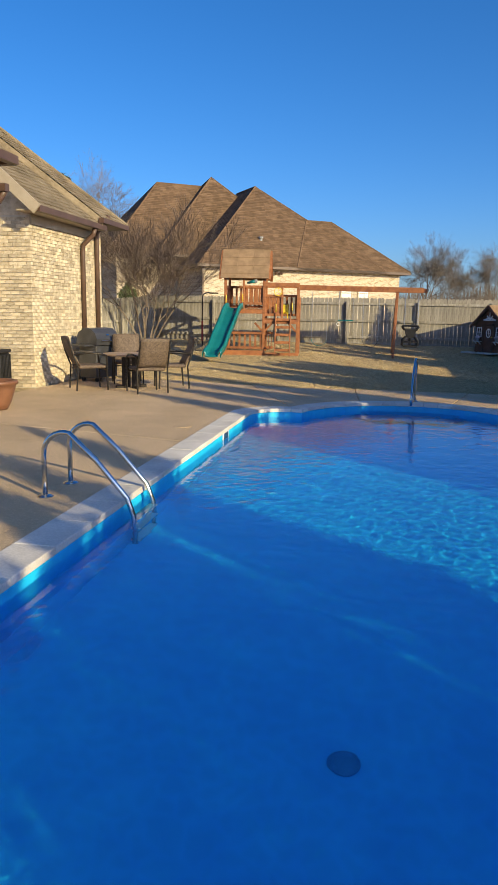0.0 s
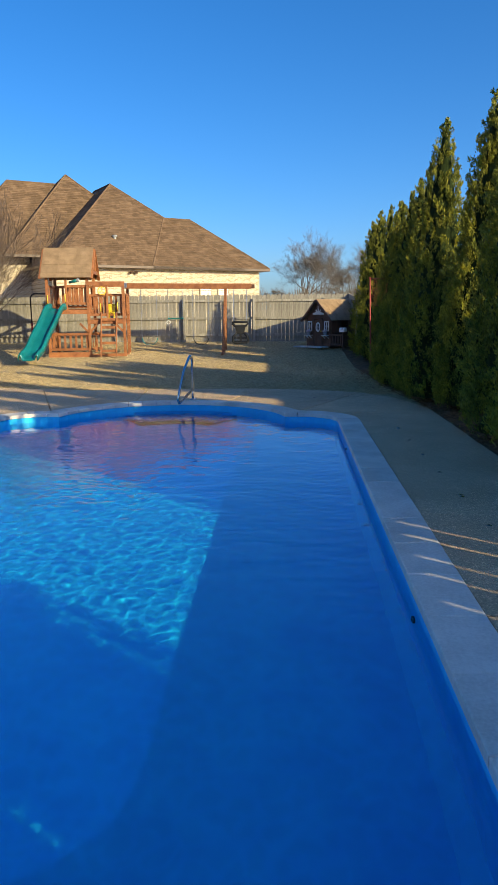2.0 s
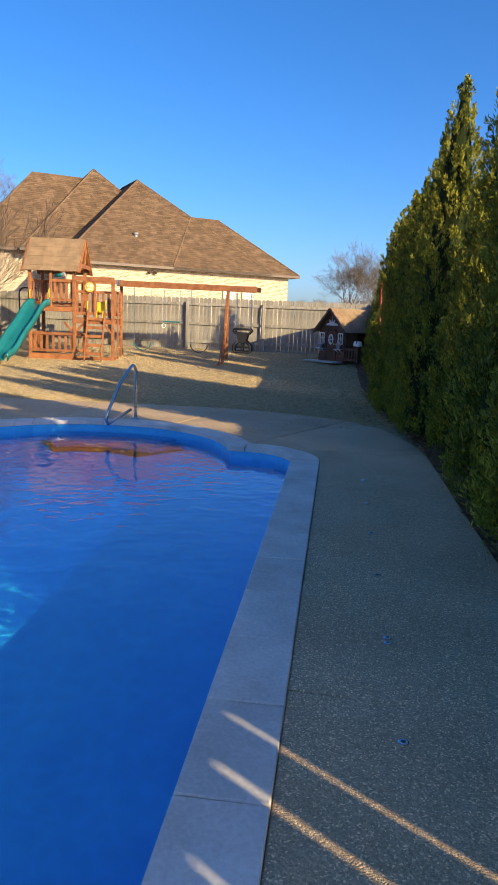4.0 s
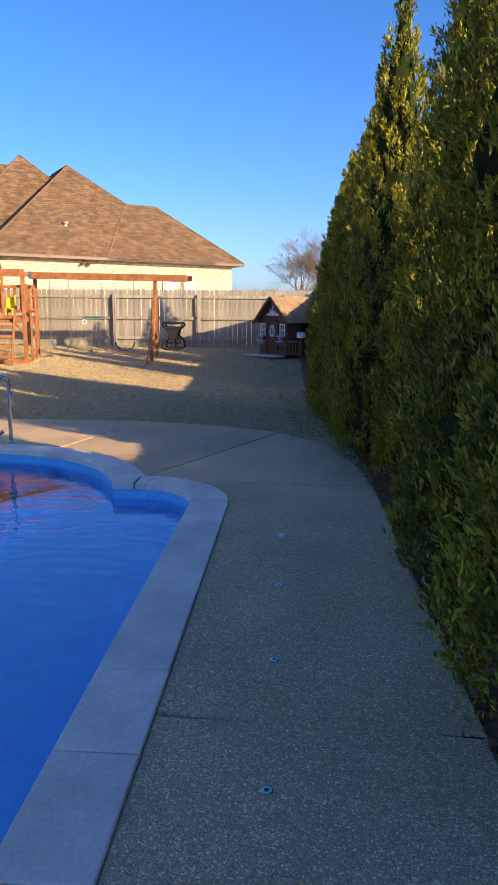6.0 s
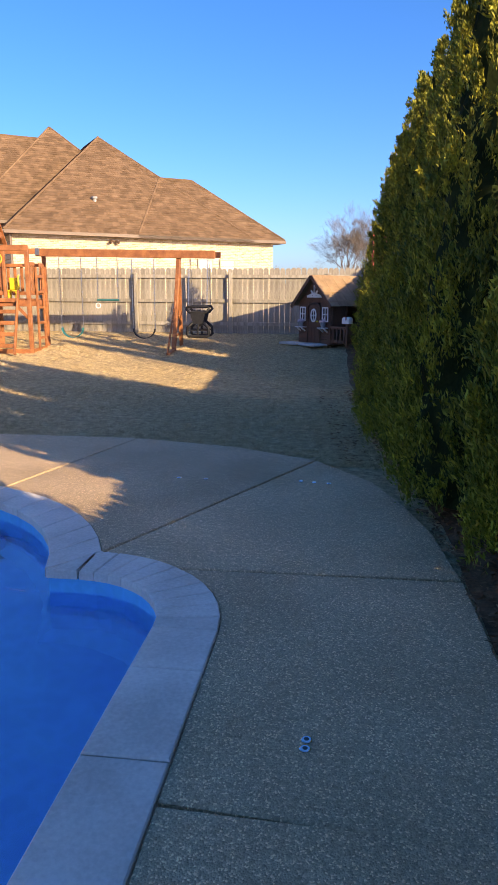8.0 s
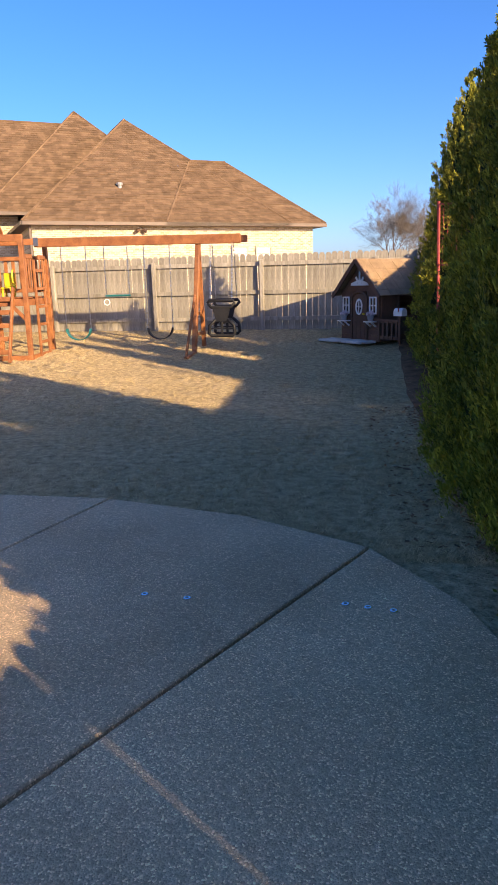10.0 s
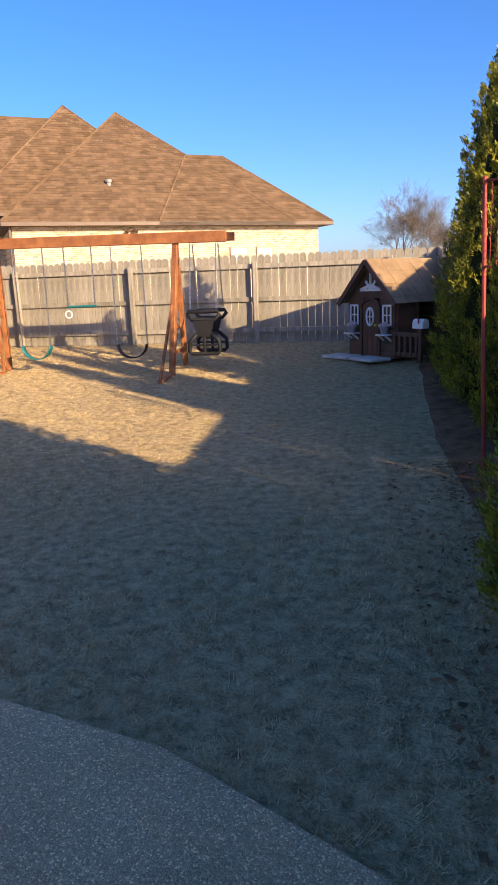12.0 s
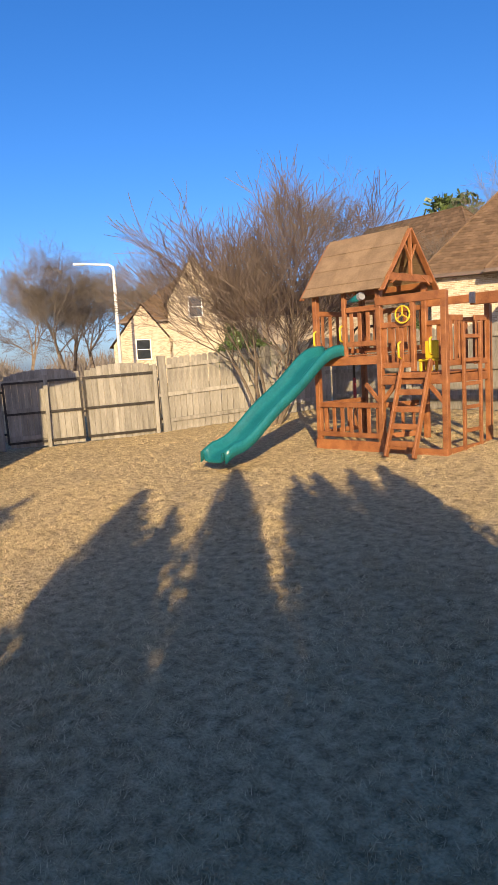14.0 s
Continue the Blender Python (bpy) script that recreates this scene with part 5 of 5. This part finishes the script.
stair_rail()
steps = thing("pool_steps", pose(CX, YF + 0.19, 0.0), "pale blue moulded pool steps in the far bay", "pool steps")
for i in range(3):
    R = BAY - COPE - 0.02
    a0, a1 = 62 - 4 * i, 118 + 4 * i
    outer = arc(0, 0, R, a0, a1, 12)
    inner = arc(0, 0, R - 0.32 * (i + 1), a0, a1, 12)[::-1]
    part("step", prism(outer + inner, FLOOR_Z if i else FLOOR_Z, WATER_Z - 0.10 - 0.28 * i), STEPPLASTIC, steps)
sk = thing("pool_skimmer", pose(-POOL_W + COPE + 0.004, 2.95, -0.10), "white plastic skimmer opening in the pool wall", "skimmer")
part("face_plate", box((0.004, 0, 0), (0.012, 0.36, 0.17), None, 0.004), WHITE, sk)
# Dark panel on the plate, coloured for the shade inside the skimmer mouth.
part("opening", box((0.008, 0, 0.0), (0.012, 0.26, 0.09)), DARKGLASS, sk)
for x, y in ((-3.64, -3.70), (-2.62, -3.70)):
    dr = thing("main_drain", pose(x, y, FLOOR_Z), "round dark drain cover on the pool floor", "drain", "drains on the pool floor")
    part("cover", lathe([(0.085, 0.002), (0.085, 0.012), (0.06, 0.03), (0.02, 0.035)], 16), DRAINGREEN, dr)
for y in (3.2, -2.0):
    jt = thing("return_jet", pose(-COPE - 0.003, y, -0.32, 0, -90, 0), "small dark return jet in the pool wall", "pool jet", "jets in the pool wall")
    part("eyeball", lathe([(0.04, 0.0), (0.04, 0.012), (0.02, 0.02)], 12), DARKMETAL, jt)
lid = tagged(part("skimmer_lid", lathe([(0.13, 0.001), (0.13, 0.006), (0.11, 0.009)], 20), CONCRETE), "round pale skimmer lid set in the deck", "lid")
lid.location = (-6.45, 2.95, 0.0)

# brass deck anchors
def anchor(x, y, group):
    t = thing("deck_anchor", pose(x, y, 0.0), "small round metal fence anchor in the deck", "deck anchor", group)
    part("collar", lathe([(0.022, 0.0005), (0.022, 0.004), (0.018, 0.006)], 14), STEEL, t)
    # Solid dark disc in place of the shaded anchor bore.
    part("hole_shade", lathe([(0.010, 0.0061), (0.010, 0.0068)], 10), DARKGLASS, t)


for k in range(10):
    anchor(0.472, -4.42 + 0.914 * k, "anchors along the pool")
for x, y in ((0.47, 0.09), (0.475, 3.86), (0.252, 7.514), (0.37, 7.49), (0.50, 7.47), (-0.846, 7.484), (-0.60, 7.47)):
    anchor(x, y, "anchors along the pool")


# ---- patio furniture ----
def patio_chair(m, label):
    t = thing("patio_chair", m, label, "chair", "chairs round the patio table")
    bm = bmesh.new()
    rows = []
    for i in range(9):
        s = i / 8
        rows.append([bm.verts.new((u, -0.24 - 0.20 * s - 0.03 * math.sin(math.pi * s), 0.44 + 0.50 * s + 0.015 * (1 - (u / 0.26) ** 2))) for u in (-0.26, -0.13, 0, 0.13, 0.26)])
    for a, b in zip(rows, rows[1:]):
        for k in range(4):
            bm.faces.new((a[k], a[k + 1], b[k + 1], b[k]))
    bk = part("backrest", bm, WICKER, t, "brown woven wicker backrest", smooth=True)
    bk.modifiers.new("thick", "SOLIDIFY").thickness = 0.03
    part("seat", box((0, 0.0, 0.42), (0.52, 0.50, 0.06), None, 0.02), WICKER, t)
    for u in (-0.28, 0.28):
        part("leg", tube([(u, 0.26, 0.0), (u, 0.25, 0.45), (u, 0.24, 0.62)], 0.016, 7), DARKMETAL, t)
        part("leg", tube([(u, -0.30, 0.0), (u, -0.27, 0.42), (u * 0.97, -0.36, 0.66), (u * 0.95, -0.43, 0.92)], 0.016, 7), DARKMETAL, t)
        part("armrest", tube([(u, -0.33, 0.64), (u * 1.06, -0.1, 0.67), (u * 1.06, 0.12, 0.66), (u, 0.25, 0.61)], 0.018, 7), DARKMETAL, t, smooth=True)
    part("crossbar", tube([(-0.28, 0.25, 0.36), (0.28, 0.25, 0.36)], 0.012, 6), DARKMETAL, t)
    return t


TBX, TBY = -9.05, 7.75
c1 = patio_chair(pose(TBX + 0.62, TBY - 0.72, 0, 0, 0, 40), "brown wicker patio chair with dark metal frame")
c1.scale = (1.18, 1.18, 1.18)
for x, y, a in ((-0.72, -0.58, -52), (-0.42, 0.90, 205), (0.80, 0.34, 118)):
    copy_thing(c1, pose(TBX + x, TBY + y, 0, 0, 0, a))
tab = thing("patio_table", pose(TBX, TBY, 0.0), "round tan stone-topped patio table on dark pedestal", "table")
part("tabletop", lathe([(0.56, 0.70), (0.60, 0.71), (0.61, 0.73), (0.60, 0.75), (0.02, 0.752)], 32), TABLETOP, tab)
for k in range(4):
    a = radians(45 + 90 * k)
    part("leg", beam((0.16 * math.cos(a), 0.16 * math.sin(a), 0.0), (0.16 * math.cos(a), 0.16 * math.sin(a), 0.70), 0.09, 0.09, bevel=0.01), DARKMETAL, tab)
    part("foot", beam((0.1 * math.cos(a), 0.1 * math.sin(a), 0.03), (0.36 * math.cos(a), 0.36 * math.sin(a), 0.03), 0.07, 0.06, bevel=0.01), DARKMETAL, tab)

gr = thing("barbecue_grill", pose(-10.35, 9.0, 0.0, 0, 0, 75), "charcoal barbecue grill against the brick wall", "grill")
bm = bmesh.new()
pts = [(-0.30, 0.86), (-0.30, 1.0), (-0.24, 1.14), (-0.12, 1.24), (0.08, 1.26), (0.26, 1.14), (0.30, 0.98), (0.30, 0.86)]
f = [bm.verts.new((-0.42, y, z)) for y, z in pts]
b = [bm.verts.new((0.42, y, z)) for y, z in pts]
bm.faces.new(f)
bm.faces.new(b[::-1])
for i in range(8):
    bm.faces.new((f[(i + 1) % 8], f[i], b[i], b[(i + 1) % 8]))
bmesh.ops.recalc_face_normals(bm, faces=bm.faces)
ld = part("lid", bm, GRILLLID, gr)
part("badge", box((0.0, -0.285, 1.10), (0.10, 0.01, 0.03), Matrix.Rotation(radians(-20), 3, "X")), STEEL, ld)
part("handle", tube([(-0.3, -0.34, 0.96), (0.3, -0.34, 0.96)], 0.015, 8), STEEL, ld)
part("cabinet", box((0, 0, 0.47), (0.80, 0.52, 0.76), None, 0.015), GRILLLID, gr)
for s in (-1, 1):
    part("side_shelf", box((s * 0.60, 0, 0.86), (0.34, 0.46, 0.04), None, 0.01), GRILLLID, gr)
    for v in (-0.2, 0.2):
        part("caster", tube([(s * 0.32 - 0.02, v, 0.05), (s * 0.32 + 0.02, v, 0.05)], 0.05, 10), BLACKPLASTIC, gr)

pot = thing("planter_pot", pose(-9.95, 3.75, 0.0), "large brown glazed planter pot on the deck", "planter")
part("bowl", lathe([(0.20, 0.0), (0.26, 0.12), (0.33, 0.34), (0.35, 0.42), (0.38, 0.43), (0.38, 0.49), (0.33, 0.49), (0.31, 0.42)], 28), TERRACOTTA, pot, smooth=True)
bn = thing("storage_bin", pose(-11.55, 6.35, 0.0, 0, 0, 10), "dark brown ribbed storage bin by the wall", "bin")
part("body", box((0, 0, 0.38), (0.55, 0.55, 0.76), None, 0.03), BLACKPLASTIC, bn)
part("lid", box((0, 0, 0.80), (0.60, 0.60, 0.07), None, 0.02), BLACKPLASTIC, bn)
for k in range(7):
    part("rib", box((0.285, -0.24 + 0.08 * k, 0.38), (0.02, 0.03, 0.70), None, 0.005), BLACKPLASTIC, bn)
ed = tagged(part("brick_edging", box((-9.95, 3.05, 0.05), (0.5, 0.24, 0.14), None, 0.01), BRICK), "low cream brick edging block on the deck", "edging")

# ---- small things on the lawn and beyond ----
net = thing("sports_net", pose(1.1, 12.8, lawn_z(0, 12.8)), "red net on a leaning pole between evergreens", "net")
part("pole", tube([(0, 0, -0.05), (-0.04, 0.0, 1.0), (-0.08, 0, 2.45)], 0.018, 8), REDNET, net)
bm = bmesh.new()
for i in range(12):
    z = 1.75 + 0.06 * i
    beam((-0.07, 0.0, z), (0.34, -0.55, z - 0.04), 0.004, 0.004, bm=bm)
for i in range(10):
    s = i / 9
    beam((-0.07 + 0.41 * s, -0.55 * s, 1.75 - 0.04 * s), (-0.07 + 0.41 * s, -0.55 * s, 2.41 - 0.04 * s), 0.004, 0.004, bm=bm)
for z in (1.74, 2.42):
    beam((-0.07, 0.0, z), (0.34, -0.55, z - 0.04), 0.022, 0.012, bm=bm)
part("mesh", bm, REDNET, net)
crook = thing("shepherd_hook", pose(-10.5, 19.2, 0.40), "dark arched metal pole with red grip by the tower", "pole")
part("pole", tube([(0, 0, 0), (0, 0, 1.8)] + [(0.22 - 0.22 * math.cos(a), 0, 1.8 + 0.2 * math.sin(a)) for a in [math.pi * i / 8 for i in range(1, 6)]] + [(0.62, 0, 1.98)], 0.025, 8), DARKMETAL, crook, smooth=True)
part("grip", tube([(0, 0, 0.2), (0, 0, 0.95)], 0.034, 8), REDNET, crook, "red foam sleeve")

lampz = thing("street_lamp", pose(-43.0, 30.0, 0.0, 0, 0, 63), "white street lamp with a bent arm over the houses", "street lamp")
part("pole", tube([(0, 0, 0), (0, 0, 8.3), (-0.05, 0, 8.55), (-0.3, 0, 8.72), (-1.9, 0, 8.8)], 0.09, 8, radii=[0.14, 0.10, 0.09, 0.08, 0.06]), WHITE, lampz, smooth=True)
part("head", box((-2.2, 0, 8.8), (0.8, 0.28, 0.14), None, 0.05), WHITE, lampz)


def evergreen(x, y, z, h, r, seed, label):
    rng = np.random.default_rng(seed)
    n = 9000
    d = rng.normal(0, 1, (n, 3))
    d /= np.linalg.norm(d, axis=1)[:, None]
    d *= (0.55 + 0.45 * rng.random(n) ** 0.5)[:, None]
    lump = 1 + 0.22 * np.sin(d[:, 0] * 7 + seed) * np.sin(d[:, 2] * 6)
    p = d * lump[:, None] * np.array([r, r, h * 0.5]) * (1 - 0.35 * np.clip(d[:, 2], 0, 1))[:, None] + np.array([0, 0, h * 0.55])
    a = rng.normal(0, 1, (n, 3)) * 0.05 * r
    b = rng.normal(0, 1, (n, 3)) * 0.05 * r
    v = np.stack([p, p + a, p + a + b, p + b], 1).reshape(-1, 3)
    t = thing("evergreen_tree", pose(x, y, z), label, "tree")
    part("trunk", tube([(0, 0, 0), (0, 0, h * 0.6)], 0.15, 7, radii=[0.16, 0.06]), BARK, t)
    mesh_part("crown", v.tolist(), [(4 * i, 4 * i + 1, 4 * i + 2, 4 * i + 3) for i in range(n)], MAGNOLIA, t)


evergreen(-34.6, 55.0, 0.5, 14.6, 3.2, 1, "dark glossy evergreen magnolia behind the roofs")
evergreen(-46.0, 40.5, 0.3, 6.2, 1.9, 2, "dark rounded evergreen tree behind the gate")
evergreen(-33.0, 33.0, 0.3, 3.6, 1.5, 3, "green rounded shrub before the far house")
evergreen(-62.0, 52.0, 0.0, 5.0, 3.0, 4, "dark green far hedge shrub")
evergreen(-17.2, 29.0, 0.5, 2.9, 0.6, 5, "narrow green shrub beyond the back fence")

for x, y, s, k, tn in ((-34.8, 35.6, 1.75, 1, 60), (-23.5, 40, 1.0, 0, 10), (-29, 44, 1.05, 1, 80), (-29.7, 52, 1.75, 0, 200), (-52, 30, 1.45, 0, 33), (-56, 34, 1.5, 1, 140), (-61, 30, 1.55, 0, 250), (-66, 36, 1.6, 1, 20), (-62, 42, 1.6, 0, 99), (-58, 46, 1.5, 1, 310), (-52, 50, 1.2, 0, 190), (-48, 56, 1.2, 1, 20),
                       (1.6, 92, 1.5, 0, 40), (6.4, 98, 1.4, 1, 160), (11.5, 100, 1.45, 0, 280), (-3.5, 108, 0.75, 1, 75), (-6, 112, 0.7, 0, 200), (17, 98, 1.0, 1, 15), (-9, 112, 0.7, 0, 300), (24, 102, 1.1, 0, 90)):
    bare_tree(x, y, 0.0, FAR_A if k == 0 else FAR_B, s, tn, "leafless grey-brown deciduous tree in the distance", "far bare trees")


# far woods on the horizon and leaf litter under the evergreens
def far_woods():
    rng = np.random.default_rng(9)
    n = 26000
    a = rng.uniform(-2.0, 0.75, n)
    d = rng.uniform(125, 175, n)
    x, y = d * np.sin(a), d * np.cos(a)
    top = (6.0 + 2.5 * np.sin(a * 23) + 1.5 * np.sin(a * 61 + 1)) * (0.35 + 0.65 * rng.random(n))
    lean = rng.normal(0, 0.8, (n, 2))
    w = rng.uniform(0.03, 0.16, n)
    z0 = top * rng.uniform(0.0, 0.6, n)
    tx, ty = np.cos(a) * w, -np.sin(a) * w
    v = np.stack([np.stack([x - tx, y - ty, z0], 1), np.stack([x + tx, y + ty, z0], 1), np.stack([x + lean[:, 0], y + lean[:, 1], top + 0.5], 1)], 1).reshape(-1, 3)
    ob = mesh_part("far_woods", v.tolist(), [(3 * i, 3 * i + 1, 3 * i + 2) for i in range(n)], FARTWIG)
    tagged(ob, "hazy line of leafless woods on the horizon", "woods", kind="stuff")


far_woods()


def leaf_litter():
    rng = np.random.default_rng(12)
    n = 15000
    y = -8 + 21 * rng.random(n)
    lo = np.where(y < 5.6, 1.30, np.minimum(1.30, 1.25 - 0.085 * (y - 6)))
    x = lo - np.where(y < 6.5, 0.10, 0.45) + 1.2 * rng.random(n)
    on_deck = x < lo
    keep = ~on_deck | (rng.random(n) < np.where(y < 8.4, 0.0, 0.25))
    x, y = x[keep], y[keep]
    n = len(x)
    z = 0.0038 * np.clip(y - 8.6, 0, 12.6) ** 2 + np.where(on_deck[keep], -0.012, 0.012)
    p = np.stack([x, y, z], 1)
    a = rng.normal(0, 1, (n, 3)) * np.array([1, 1, 0.3]) * 0.018
    b = rng.normal(0, 1, (n, 3)) * np.array([1, 1, 0.3]) * 0.012
    v = np.stack([p - a, p + b, p + a, p - b], 1).reshape(-1, 3)
    ob = mesh_part("leaf_litter", v.tolist(), [(4 * i, 4 * i + 1, 4 * i + 2, 4 * i + 3) for i in range(n)], LITTER)
    tagged(ob, "scattered dry brown leaves along the deck edge", "leaves", kind="stuff")


leaf_litter()
